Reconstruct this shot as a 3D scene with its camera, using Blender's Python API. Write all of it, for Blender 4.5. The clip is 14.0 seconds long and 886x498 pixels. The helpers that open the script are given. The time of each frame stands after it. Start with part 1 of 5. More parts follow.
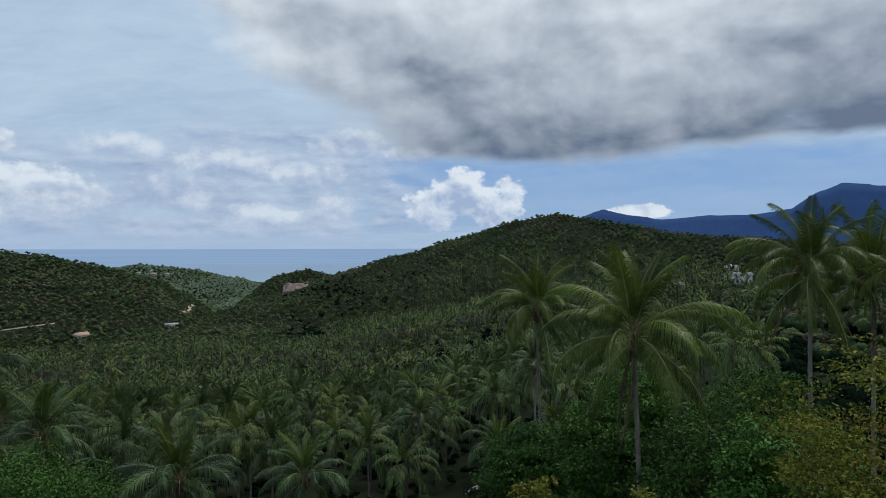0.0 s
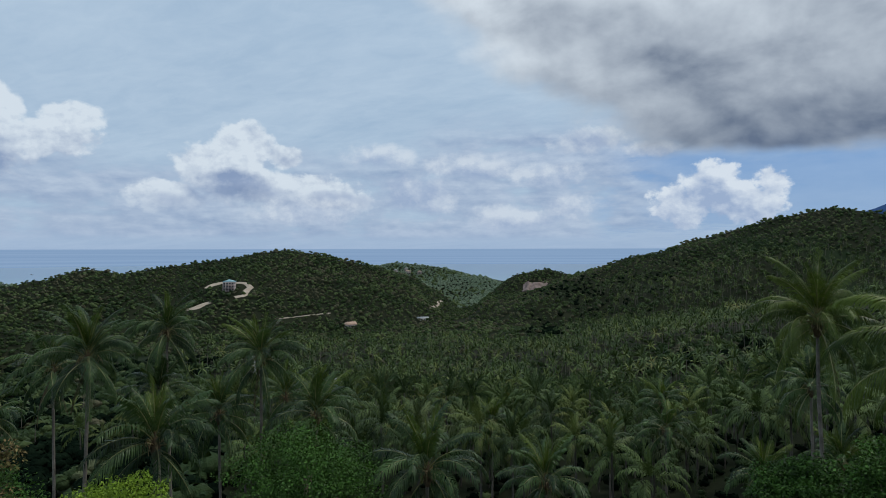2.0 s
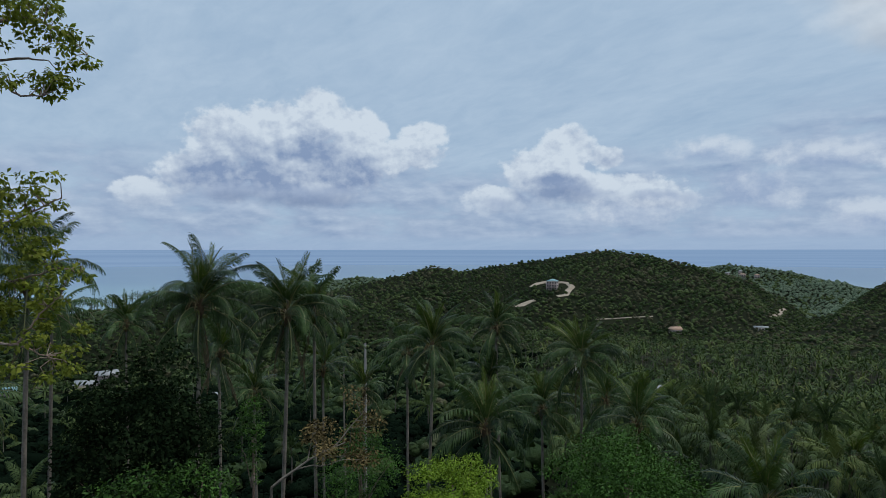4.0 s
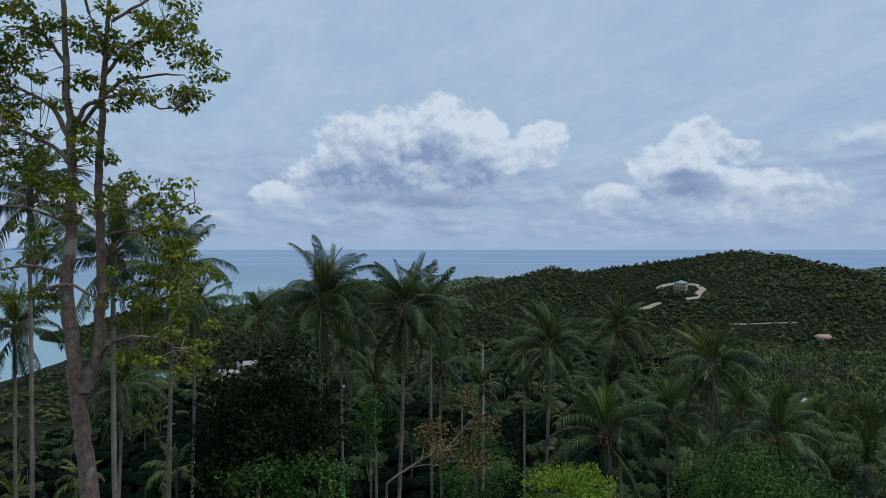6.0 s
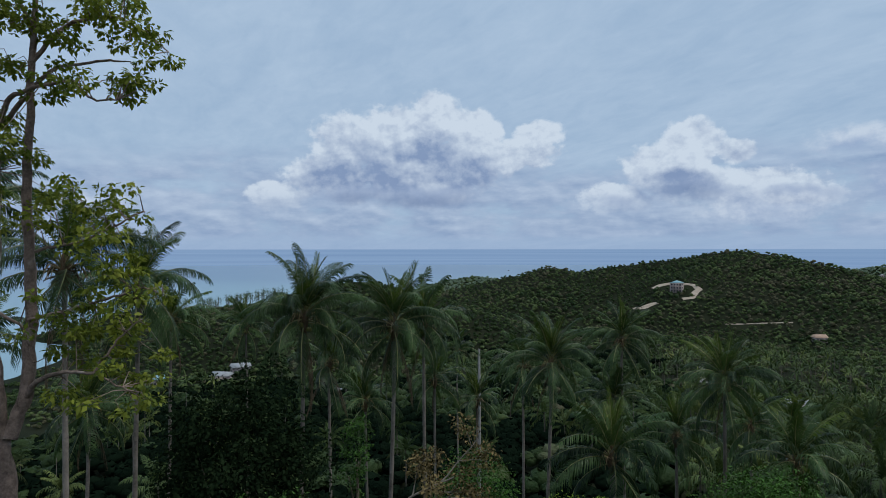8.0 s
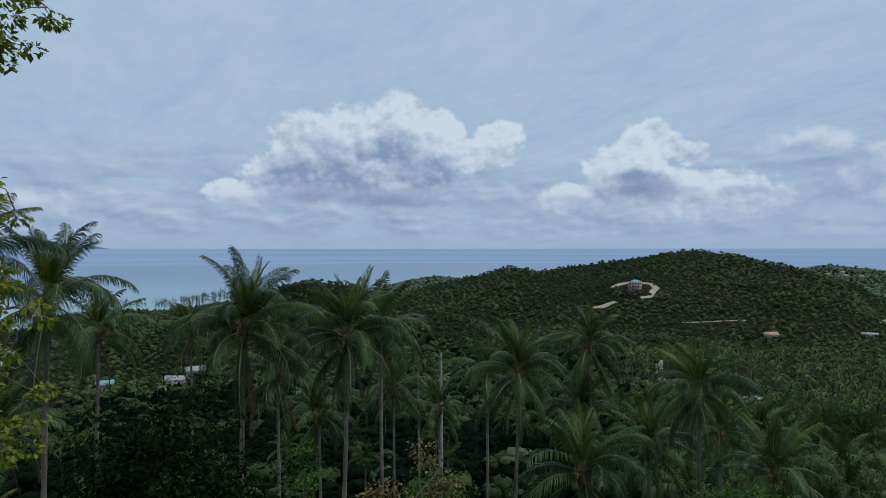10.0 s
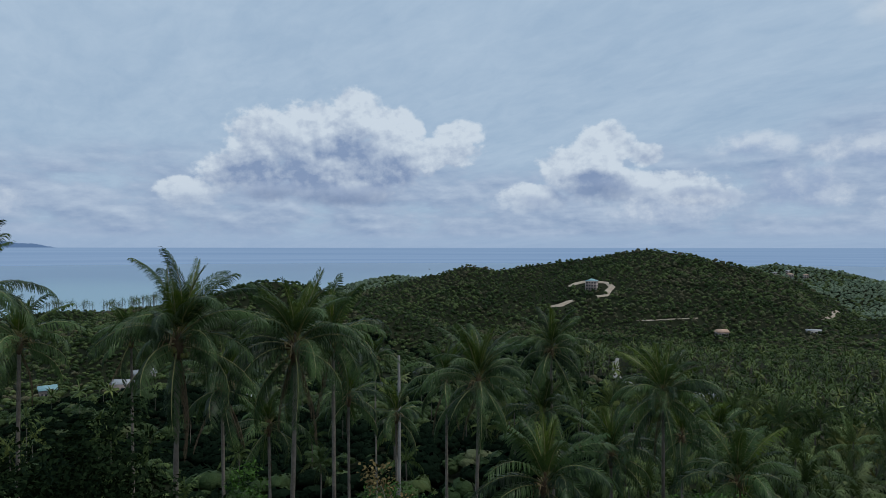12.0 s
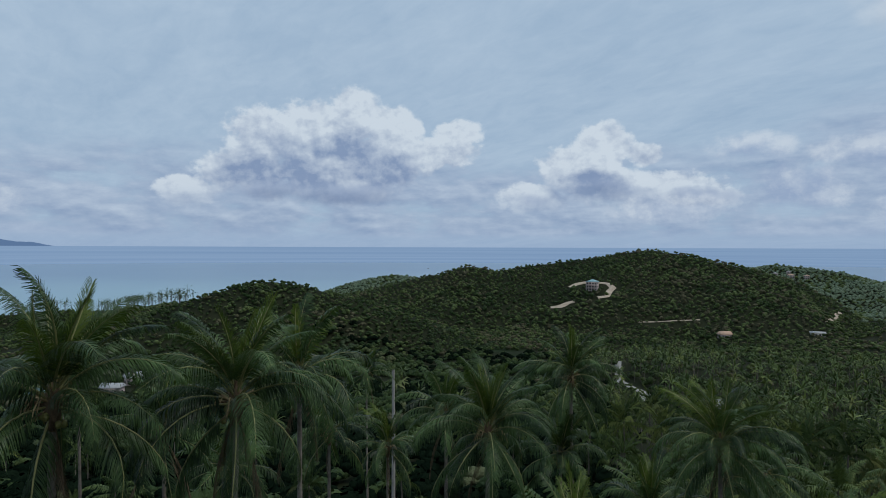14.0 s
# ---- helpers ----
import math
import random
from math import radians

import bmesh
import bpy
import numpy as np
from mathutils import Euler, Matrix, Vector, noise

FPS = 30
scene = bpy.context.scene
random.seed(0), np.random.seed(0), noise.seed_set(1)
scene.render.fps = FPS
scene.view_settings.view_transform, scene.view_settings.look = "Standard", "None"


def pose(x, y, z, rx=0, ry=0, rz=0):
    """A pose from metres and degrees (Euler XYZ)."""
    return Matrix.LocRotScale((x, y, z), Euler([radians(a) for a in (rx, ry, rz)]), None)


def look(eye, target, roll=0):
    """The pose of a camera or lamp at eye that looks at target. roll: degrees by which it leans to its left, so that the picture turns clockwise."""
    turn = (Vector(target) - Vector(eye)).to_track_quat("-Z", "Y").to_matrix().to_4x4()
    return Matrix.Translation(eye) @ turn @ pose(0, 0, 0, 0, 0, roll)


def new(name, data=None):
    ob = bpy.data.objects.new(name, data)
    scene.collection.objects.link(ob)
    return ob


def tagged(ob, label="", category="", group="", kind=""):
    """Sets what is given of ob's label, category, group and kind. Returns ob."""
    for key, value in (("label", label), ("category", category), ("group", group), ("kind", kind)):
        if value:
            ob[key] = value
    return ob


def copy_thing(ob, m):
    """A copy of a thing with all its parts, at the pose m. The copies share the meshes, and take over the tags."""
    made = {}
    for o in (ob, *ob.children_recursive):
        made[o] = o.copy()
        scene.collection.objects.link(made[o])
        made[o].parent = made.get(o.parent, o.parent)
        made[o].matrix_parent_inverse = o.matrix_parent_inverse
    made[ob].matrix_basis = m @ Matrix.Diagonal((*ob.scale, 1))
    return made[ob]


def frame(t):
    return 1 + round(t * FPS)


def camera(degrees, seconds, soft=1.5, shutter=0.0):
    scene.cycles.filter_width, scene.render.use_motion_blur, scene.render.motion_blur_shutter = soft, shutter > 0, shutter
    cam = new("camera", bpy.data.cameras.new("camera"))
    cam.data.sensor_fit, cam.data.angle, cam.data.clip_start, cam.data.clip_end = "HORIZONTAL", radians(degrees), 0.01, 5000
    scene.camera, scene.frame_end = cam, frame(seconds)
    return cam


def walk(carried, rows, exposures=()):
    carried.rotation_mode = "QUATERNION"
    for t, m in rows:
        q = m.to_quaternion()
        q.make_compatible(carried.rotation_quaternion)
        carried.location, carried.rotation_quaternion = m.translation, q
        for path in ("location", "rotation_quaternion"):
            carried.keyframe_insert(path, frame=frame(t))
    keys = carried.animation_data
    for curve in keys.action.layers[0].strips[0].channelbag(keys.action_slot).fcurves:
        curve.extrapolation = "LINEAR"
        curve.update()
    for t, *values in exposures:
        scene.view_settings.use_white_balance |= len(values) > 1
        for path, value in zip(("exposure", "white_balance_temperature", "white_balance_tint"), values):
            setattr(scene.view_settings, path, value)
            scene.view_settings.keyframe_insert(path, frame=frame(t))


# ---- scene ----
# the camera: a small drone that turns on the spot, then drifts ahead and climbs a little
cam = camera(71.0, 14.0, 0.65)
BASE = 120.0   # the drone's height over the sea
PATH = [
    (0.0, 0.00, 0.00, 0.00, 0.00, -0.01, 0.07), (0.5, -0.05, 0.61, 0.00, 2.64, 0.00, 0.05), (1.0, -0.10, 0.98, 0.00, 5.47, 0.00, 0.11),
    (1.5, -0.23, 1.19, 0.06, 13.55, 0.00, 0.11), (2.0, -0.36, 1.34, 0.10, 21.77, -0.01, 0.11), (2.5, -0.36, 1.42, 0.18, 29.36, 0.00, 0.06),
    (3.0, -0.37, 1.46, 0.21, 36.77, 0.04, 0.03), (3.5, -0.42, 1.54, 0.22, 43.89, 0.06, 0.04), (4.0, -0.51, 1.63, 0.22, 50.75, 0.08, 0.04),
    (4.5, -0.57, 1.74, 0.23, 56.4, 0.09, 0.03), (5.0, -0.63, 1.85, 0.24, 59.9, 0.09, 0.02), (5.5, -0.69, 1.98, 0.25, 61.4, 0.09, 0.02),
    (6.0, -0.76, 2.14, 0.25, 61.72, 0.08, 0.01), (6.5, -0.97, 2.34, 0.26, 61.72, 0.07, 0.01), (7.0, -1.50, 2.63, 0.33, 61.70, 0.05, 0.00),
    (7.5, -2.38, 3.10, 0.54, 61.60, 0.04, 0.03), (8.0, -3.50, 3.73, 0.77, 61.32, 0.04, 0.05), (8.5, -4.52, 4.36, 0.87, 60.75, 0.03, 0.05),
    (9.0, -5.35, 4.88, 0.93, 59.95, 0.01, 0.05), (9.5, -5.95, 5.25, 0.96, 58.95, -0.01, 0.04), (10.0, -6.32, 5.48, 0.99, 57.8, -0.02, 0.04),
    (10.5, -6.52, 5.62, 1.02, 56.39, -0.03, 0.03), (11.0, -6.70, 5.74, 1.06, 54.28, -0.05, 0.01), (11.5, -7.13, 6.04, 1.08, 54.12, -0.07, -0.02),
    (12.0, -8.06, 6.74, 1.12, 54.04, -0.10, -0.04), (12.5, -9.54, 7.83, 1.26, 53.95, -0.11, -0.09), (13.0, -11.35, 9.13, 1.43, 53.94, -0.13, -0.14),
    (13.5, -13.22, 10.45, 1.57, 53.94, -0.14, -0.17), (14.0, -15.00, 11.73, 1.68, 53.94, -0.15, -0.19)]
walk(cam, [(t, pose(x, y, BASE + z, 90 + p, r, yaw)) for t, x, y, z, yaw, p, r in PATH],
     [(0.0, 0.02, 6380, 8), (1.5, -0.02, 6350, 8), (3.0, -0.14, 6300, 8), (6.5, -0.16, 6080, 9), (14.0, -0.2, 6260, 8)])

# ---- sky, clouds and sun ----
class Sock:
    """A value in a node tree that can be reckoned with."""
    def __init__(self, tree, out):
        self.tree, self.out = tree, out

    def op(self, kind, b=None, c=None, clamp=False):
        n = self.tree.nodes.new("ShaderNodeMath")
        n.operation, n.use_clamp = kind, clamp
        for k, v in enumerate((self, b, c)):
            if isinstance(v, Sock):
                self.tree.links.new(v.out, n.inputs[k])
            elif v is not None:
                n.inputs[k].default_value = v
        return Sock(self.tree, n.outputs[0])

    def __add__(self, o): return self.op("ADD", o)
    def __sub__(self, o): return self.op("SUBTRACT", o)
    def __mul__(self, o): return self.op("MULTIPLY", o)
    def __truediv__(self, o): return self.op("DIVIDE", o)
    def most(self, o): return self.op("MAXIMUM", o)
    def clamp(self): return self.op("ADD", 0.0, clamp=True)

    def ramp(self, a, b):
        """0 at a to 1 at b, eased."""
        n = self.tree.nodes.new("ShaderNodeMapRange")
        n.interpolation_type = "SMOOTHSTEP"
        self.tree.links.new(self.out, n.inputs[0])
        for k, v in zip((1, 2, 3, 4), (a, b, 0, 1) if a < b else (b, a, 1, 0)):
            n.inputs[k].default_value = v
        return Sock(self.tree, n.outputs[0])


def mix_colour(tree, fac, a, b):
    n = tree.nodes.new("ShaderNodeMix")
    n.data_type = "RGBA"
    for k, v in ((0, fac), (6, a), (7, b)):
        if isinstance(v, Sock):
            tree.links.new(v.out, n.inputs[k])
        elif isinstance(v, (int, float)):
            n.inputs[k].default_value = v
        else:
            n.inputs[k].default_value = (*v, 1)
    return Sock(tree, n.outputs[2])


def noise_at(tree, x, y, z, scale, detail=6, rough=0.55, distort=0.0):
    v = tree.nodes.new("ShaderNodeCombineXYZ")
    for k, s in enumerate((x, y, z)):
        if isinstance(s, Sock):
            tree.links.new(s.out, v.inputs[k])
        else:
            v.inputs[k].default_value = s
    n = tree.nodes.new("ShaderNodeTexNoise")
    n.inputs["Scale"].default_value, n.inputs["Detail"].default_value = scale, detail
    n.inputs["Roughness"].default_value, n.inputs["Distortion"].default_value = rough, distort
    tree.links.new(v.outputs[0], n.inputs["Vector"])
    return Sock(tree, n.outputs[0])


SUN_HIGH, SUN_TURN = 62.0, -35.0   # degrees: over the horizon; to the left of +y

# clouds: bearing to the left of +y, height over the horizon, half width, half height, all in degrees
HEAPS_FAR = [(70.2, 9.6, 3.6, 2.9), (66.1, 10.2, 4.4, 3.1), (62.0, 11.8, 2.7, 2.7), (58.4, 10.7, 3.0, 2.2), (63.0, 7.2, 8.6, 3.3), (71.4, 6.4, 5.0, 2.8),
             (52.6, 10.4, 2.6, 1.5), (54.1, 8.6, 4.4, 1.6), (76.2, 4.7, 2.9, 1.5), (39.6, 9.0, 3.0, 2.4), (42.2, 7.0, 4.0, 2.5), (36.1, 8.1, 1.8, 1.3),
             (38.3, 5.4, 6.1, 1.9), (45.7, 4.6, 3.9, 1.5), (32.4, 4.6, 5.2, 2.2)]
HEAPS_NEAR = [(-1.6, 5.0, 2.9, 2.5), (0.7, 3.7, 3.1, 2.1), (-4.0, 3.9, 3.1, 2.1), (-6.0, 5.4, 1.7, 1.5), (-17.5, 3.3, 3.0, 0.8)]
HEAPS_SOFT = [(9.9, 3.6, 3.5, 1.6), (15.5, 2.9, 5.0, 1.5), (24.0, 4.9, 5.0, 2.2), (19.5, 7.4, 4.5, 1.6), (28.0, 8.4, 4.0, 1.3), (12.0, 6.6, 4.0, 1.4), (92.0, 3.6, 6.0, 1.4), (34.0, 3.6, 6.0, 1.6)]
FLAT_BASES = [(62.5, 4.7, 7.0, 1.3), (69.5, 5.0, 3.5, 1.1), (40.0, 5.2, 3.6, 1.5), (31.5, 4.4, 3.5, 0.9), (45.5, 4.3, 3.0, 0.8)]


def build_world():
    world = bpy.data.worlds.new("sky")
    scene.world = world
    world.use_nodes = True
    tree = world.node_tree
    tree.nodes.clear()
    coord = tree.nodes.new("ShaderNodeTexCoord")
    sep = tree.nodes.new("ShaderNodeSeparateXYZ")
    tree.links.new(coord.outputs["Generated"], sep.inputs[0])
    x, y, z = (Sock(tree, o) for o in sep.outputs)
    az = (x * -1.0).op("ARCTAN2", y) * 57.2958
    el = z.op("ARCSINE") * 57.2958

    sky = tree.nodes.new("ShaderNodeTexSky")
    sky.sky_type, sky.sun_disc = "NISHITA", False
    sky.sun_elevation, sky.sun_rotation = radians(SUN_HIGH), radians(-SUN_TURN)
    sky.air_density, sky.dust_density = 1.0, 0.6
    dim = tree.nodes.new("ShaderNodeVectorMath")
    dim.operation = "SCALE"
    tree.links.new(sky.outputs[0], dim.inputs[0])
    dim.inputs[3].default_value = 0.085
    colour = Sock(tree, dim.outputs[0])
    colour = mix_colour(tree, 0.8, colour, (0.17, 0.33, 0.64))
    colour = mix_colour(tree, el.ramp(7, 0) * 0.45, colour, (0.36, 0.50, 0.70))

    # thin high veil with long streaks, open over the mountains
    lift = z.most(0.0) + 0.16
    hx, hy = x / lift, y / lift
    streak = noise_at(tree, hx * 1.0, hy * 2.6, 0.0, 1.1, 5, 0.6, 0.6)
    fine = noise_at(tree, hx * 3.0, hy * 5.0, 3.0, 2.2, 6, 0.62, 0.5)
    veil_tone = ((streak - 0.5) * 0.9 + (fine - 0.5) * 0.65 + 0.5).clamp()
    veil = mix_colour(tree, veil_tone, (0.328, 0.457, 0.620), (0.535, 0.648, 0.775))
    warp = noise_at(tree, az * 0.09, el * 0.3, 5.0, 1.0, 4, 0.6)
    gap = (az + (warp - 0.5) * 26.0).ramp(13, 3) * (el + (warp - 0.5) * 5.0).ramp(9.5, 7.2) * (el + (fine - 0.5) * 4.0).ramp(0.6, 2.6)
    colour = mix_colour(tree, (gap * -0.92 + 1.0).clamp(), colour, veil)

    # low bands of small clouds along the horizon
    low = noise_at(tree, az * 0.19, el * 0.46, 1.0, 1.0, 5, 0.55)
    low_side = noise_at(tree, az * 0.19 - 0.07, el * 0.46 + 0.22, 1.0, 1.0, 5, 0.55)
    low2 = noise_at(tree, az * 0.05, el * 0.8, 8.0, 1.0, 4, 0.55)
    shade = ((low - low_side) * 2.6 + 0.44 + (low2 - 0.5) * 0.9).clamp()
    band = mix_colour(tree, shade, (0.28, 0.375, 0.55), (0.54, 0.625, 0.75))
    cover = (low + (low2 - 0.5) * 0.35).ramp(0.29, 0.52) * el.ramp(0.5, 1.4) * (el + (warp - 0.5) * 6.0 + az.ramp(30, 18) * -3.5).ramp(9.5, 5.5) * ((az + (warp - 0.5) * 10).ramp(-2, 8) * 0.85 + 0.15)
    colour = mix_colour(tree, cover * 0.92, colour, band)

    # heaped clouds: lit where little cloud lies above, grey-blue beneath
    def heap(list_, wide, tight, seed, edge, dark, light, depth, strength, above=3.4, base=(0.5, 1.5)):
        nonlocal colour

        def field(du, dv):
            best = None
            for a, e, w, h in list_:
                dx, dy = (az + (du - a)) / w, (el + (dv - e)) / h
                f = dx * dx * -1.0 - dy * dy + 1.0
                best = f if best is None else best.most(f)
            return best.most(-3.0)

        def big(du, dv):
            return noise_at(tree, (az + du) * wide, (el + dv) * wide * 1.3, seed, 1.0, 2, 0.5)

        def small(du, dv):
            return noise_at(tree, (az + du) * tight, (el + dv) * tight * 1.2, seed + 3.0, 1.0, 5, 0.58)
        b0, s0 = big(0, 0), small(0, 0)
        body = field(0, 0) + (b0 - 0.5) * 1.5 + (s0 - 0.5) * 1.9
        b1 = big(-0.5, above)
        over = field(-0.5, above) + (b1 - 0.5) * 1.5
        relief = (b0 - big(-1.0, 1.5)) * 1.3 + (s0 - small(-0.4, 0.7)) * 1.5
        lit = over.ramp(depth, -1.0) * 0.70 + relief + 0.17 + body.ramp(0.9, 0.0) * 0.06
        colour = mix_colour(tree, body.ramp(0.0, edge) * (el.ramp(*base) * 0.75 + 0.25) * strength, colour, mix_colour(tree, lit.clamp(), dark, light))

    heap(HEAPS_FAR, 0.17, 0.62, 2.43, 0.5, (0.250, 0.330, 0.505), (0.715, 0.78, 0.85), 1.2, 0.90, 4.0, (2.4, 6.0))
    heap(FLAT_BASES, 0.12, 0.4, 9.37, 1.3, (0.195, 0.265, 0.425), (0.38, 0.46, 0.62), 1.0, 0.82, 1.2)
    heap(HEAPS_NEAR, 0.26, 0.8, 6.41, 0.45, (0.35, 0.44, 0.62), (0.74, 0.795, 0.865), 1.1, 0.92, 2.2)
    heap(HEAPS_SOFT, 0.22, 0.7, 3.27, 1.1, (0.34, 0.43, 0.61), (0.68, 0.74, 0.82), 1.1, 0.75, 1.6)
    heap([(8.5, 9.7, 4.4, 1.4), (3.5, 8.7, 3.0, 0.9)], 0.2, 0.7, 12.31, 0.8, (0.36, 0.44, 0.60), (0.68, 0.74, 0.81), 0.9, 0.85, 0.9)

    # the heavy grey bank: a level base, a ragged slanting edge, brighter towards the top
    def puff(du, dv):
        return noise_at(tree, (az + du) * 0.050, (el + dv) * 0.085, 4.0, 1.0, 3, 0.45)

    def curl(du, dv):
        return noise_at(tree, (az + du) * 0.13, (el + dv) * 0.19, 6.37, 1.0, 5, 0.52, 0.15)
    wide, wide2, c0, c1 = puff(0, 0), puff(-2.0, 2.0), curl(0, 0), curl(-0.9, 1.1)
    edge = (el - 8.3) * 1.5 + 4.0
    body = ((el - 7.7) / 1.4).op("MINIMUM", (edge - az) / 6.0).op("MINIMUM", 1.3) + (wide - 0.5) * 2.3 + (c0 - 0.5) * 2.2
    tone = ((el - 8.2) / 9.5).clamp() * 0.50 + (wide - wide2) * 1.9 + (c0 - c1) * 1.15 + 0.10 + body.ramp(0.9, 0.0) * 0.22
    colour = mix_colour(tree, body.ramp(-0.15, 0.8) * 0.95, colour, mix_colour(tree, tone.clamp(), (0.125, 0.162, 0.24), (0.72, 0.78, 0.845)))

    # haze at the horizon and the far sea beneath it
    colour = mix_colour(tree, el.ramp(2.6, 0.0) * 0.55, colour, (0.33, 0.43, 0.62))
    sea = mix_colour(tree, (noise_at(tree, az * 0.02, el * 6.0, 2.0, 1.0, 4, 0.6) * 1.6 - 0.3).clamp(), (0.20, 0.31, 0.50), (0.30, 0.42, 0.60))
    colour = mix_colour(tree, el.ramp(-0.02, 0.03), sea, colour)

    # a far island on the horizon
    hump = (az - 91.5) / 5.6
    crest = (hump * hump * -1.0 + 1.0) * 0.55 + (noise_at(tree, az * 0.5, 0.0, 7.0, 1.0, 3, 0.5) - 0.5) * 0.55
    colour = mix_colour(tree, (crest - el).ramp(-0.03, 0.03) * el.ramp(-0.02, 0.03) * hump.op("ABSOLUTE").ramp(1.1, 0.9), colour, (0.125, 0.205, 0.36))
    # brighter overhead, where the sun stands behind thin cloud
    high = el.ramp(27, 62) * 0.65 + 1.0
    up = tree.nodes.new("ShaderNodeVectorMath")
    up.operation = "SCALE"
    tree.links.new(colour.out, up.inputs[0])
    tree.links.new(high.out, up.inputs[3])
    colour = Sock(tree, up.outputs[0])

    back = tree.nodes.new("ShaderNodeBackground")
    tree.links.new(colour.out, back.inputs[0])
    back.inputs[1].default_value = 1.0
    out = tree.nodes.new("ShaderNodeOutputWorld")
    tree.links.new(back.outputs[0], out.inputs[0])


build_world()
lamp = bpy.data.lights.new("sun", "SUN")
lamp.energy, lamp.angle, lamp.color = 1.5, radians(10), (1.0, 0.96, 0.90)
sun = new("sun", lamp)
far = Vector((-math.sin(radians(SUN_TURN)) * math.cos(radians(SUN_HIGH)), math.cos(radians(SUN_TURN)) * math.cos(radians(SUN_HIGH)), math.sin(radians(SUN_HIGH))))
sun.matrix_world = look(far * 300, (0, 0, 0))

# ---- materials ----
def material(name):
    m = bpy.data.materials.new(name)
    m.use_nodes = True
    tree = m.node_tree
    return m, tree, tree.nodes["Principled BSDF"]


def patchy(name, dark, light, scale, rough=0.7, bump=0.0, bump_scale=20.0, scale2=None, object_random=0.0, island=0.0, gloss=0.3, thin=0.0, third=None, relief=0.05):
    """A surface that varies between two colours at two scales, with fine relief; thin lets light through."""
    m, tree, shader = material(name)
    coord = tree.nodes.new("ShaderNodeNewGeometry")
    sep = tree.nodes.new("ShaderNodeSeparateXYZ")
    tree.links.new(coord.outputs["Position"], sep.inputs[0])
    x, y, z = (Sock(tree, o) for o in sep.outputs)
    n1 = noise_at(tree, x, y, z, scale, 4, 0.6)
    n2 = noise_at(tree, x, y, z, scale2 or scale * 7.3, 3, 0.6)
    f = (n1 - 0.5) * 1.7 + (n2 - 0.5) * 1.1 + 0.5
    if object_random:
        info = tree.nodes.new("ShaderNodeObjectInfo")
        f = f + (Sock(tree, info.outputs["Random"]) - 0.5) * object_random
    if island:
        f = f + (Sock(tree, coord.outputs["Random Per Island"]) - 0.5) * island
    colour = mix_colour(tree, f.clamp(), dark, light)
    if third:
        colour = mix_colour(tree, noise_at(tree, x, y, z, scale * 0.37, 3, 0.5).ramp(0.56, 0.72) * 0.75, colour, third)
    tree.links.new(colour.out, shader.inputs["Base Color"])
    shader.inputs["Roughness"].default_value = rough
    shader.inputs["Specular IOR Level"].default_value = gloss
    if bump:
        b = tree.nodes.new("ShaderNodeBump")
        b.inputs["Strength"].default_value = bump
        b.inputs["Distance"].default_value = relief
        tree.links.new(noise_at(tree, x, y, z, bump_scale, 5, 0.65).out, b.inputs["Height"])
        tree.links.new(b.outputs[0], shader.inputs["Normal"])
    if thin:
        glow = tree.nodes.new("ShaderNodeBsdfTranslucent")
        tree.links.new(mix_colour(tree, 0.5, colour, (0.09, 0.15, 0.012)).out, glow.inputs[0])
        mix = tree.nodes.new("ShaderNodeMixShader")
        mix.inputs[0].default_value = thin
        tree.links.new(shader.outputs[0], mix.inputs[1])
        tree.links.new(glow.outputs[0], mix.inputs[2])
        tree.links.new(mix.outputs[0], tree.nodes["Material Output"].inputs[0])
    return m


FROND = patchy("palm_leaf", (0.0081, 0.0183, 0.0107), (0.0797, 0.1343, 0.0446), 0.5, 0.36, object_random=0.7, island=0.35, thin=0.16, gloss=0.13)
# yellower leaf, also lightened to stand for stronger light on these palms
FROND_GOLD_LIT = patchy("yellow_green_palm_leaf_lit", (0.0149, 0.0310, 0.0068), (0.1263, 0.1698, 0.0313), 0.5, 0.38, object_random=0.7, island=0.3, thin=0.22, gloss=0.13)
FROND_YOUNG = patchy("young_palm_leaf", (0.0234, 0.0468, 0.0090), (0.1148, 0.1573, 0.0238), 0.5, 0.40, object_random=0.5, island=0.35, thin=0.24, gloss=0.14)
FROND_FAR = patchy("far_palm_leaf", (0.0140, 0.0298, 0.0119), (0.1325, 0.1812, 0.0606), 0.14, 0.55, scale2=0.6, island=0.4, thin=0.10, gloss=0.08, third=(0.1586, 0.1646, 0.0720))
FROND_FAR_DIM = patchy("deep_green_far_palm_leaf", (0.0070, 0.0164, 0.0071), (0.0704, 0.1059, 0.0387), 0.14, 0.55, scale2=0.6, island=0.4, thin=0.10, gloss=0.08, third=(0.0843, 0.0963, 0.0460))
FROND_FAR_PALE = patchy("yellowing_far_palm_leaf", (0.0210, 0.0387, 0.0137), (0.1920, 0.2276, 0.0674), 0.14, 0.55, scale2=0.6, island=0.4, thin=0.10, gloss=0.08, third=(0.2298, 0.2067, 0.0800))
FROND_DEAD = patchy("dry_palm_leaf", (0.050, 0.035, 0.022), (0.170, 0.125, 0.075), 1.2, 0.8, island=0.5, gloss=0.16)
RACHIS = patchy("palm_midrib", (0.1275, 0.1350, 0.0450), (0.2850, 0.2625, 0.1050), 1.5, 0.5, object_random=0.5)
BARK_PALM = patchy("palm_bark", (0.10, 0.085, 0.070), (0.30, 0.26, 0.215), 1.2, 0.85, 0.6, 6.0, 9.0, object_random=0.4)
BARK_FAR = patchy("far_palm_bark", (0.0486, 0.0432, 0.0356), (0.1368, 0.1231, 0.1026), 0.8, 0.9, scale2=3.0)
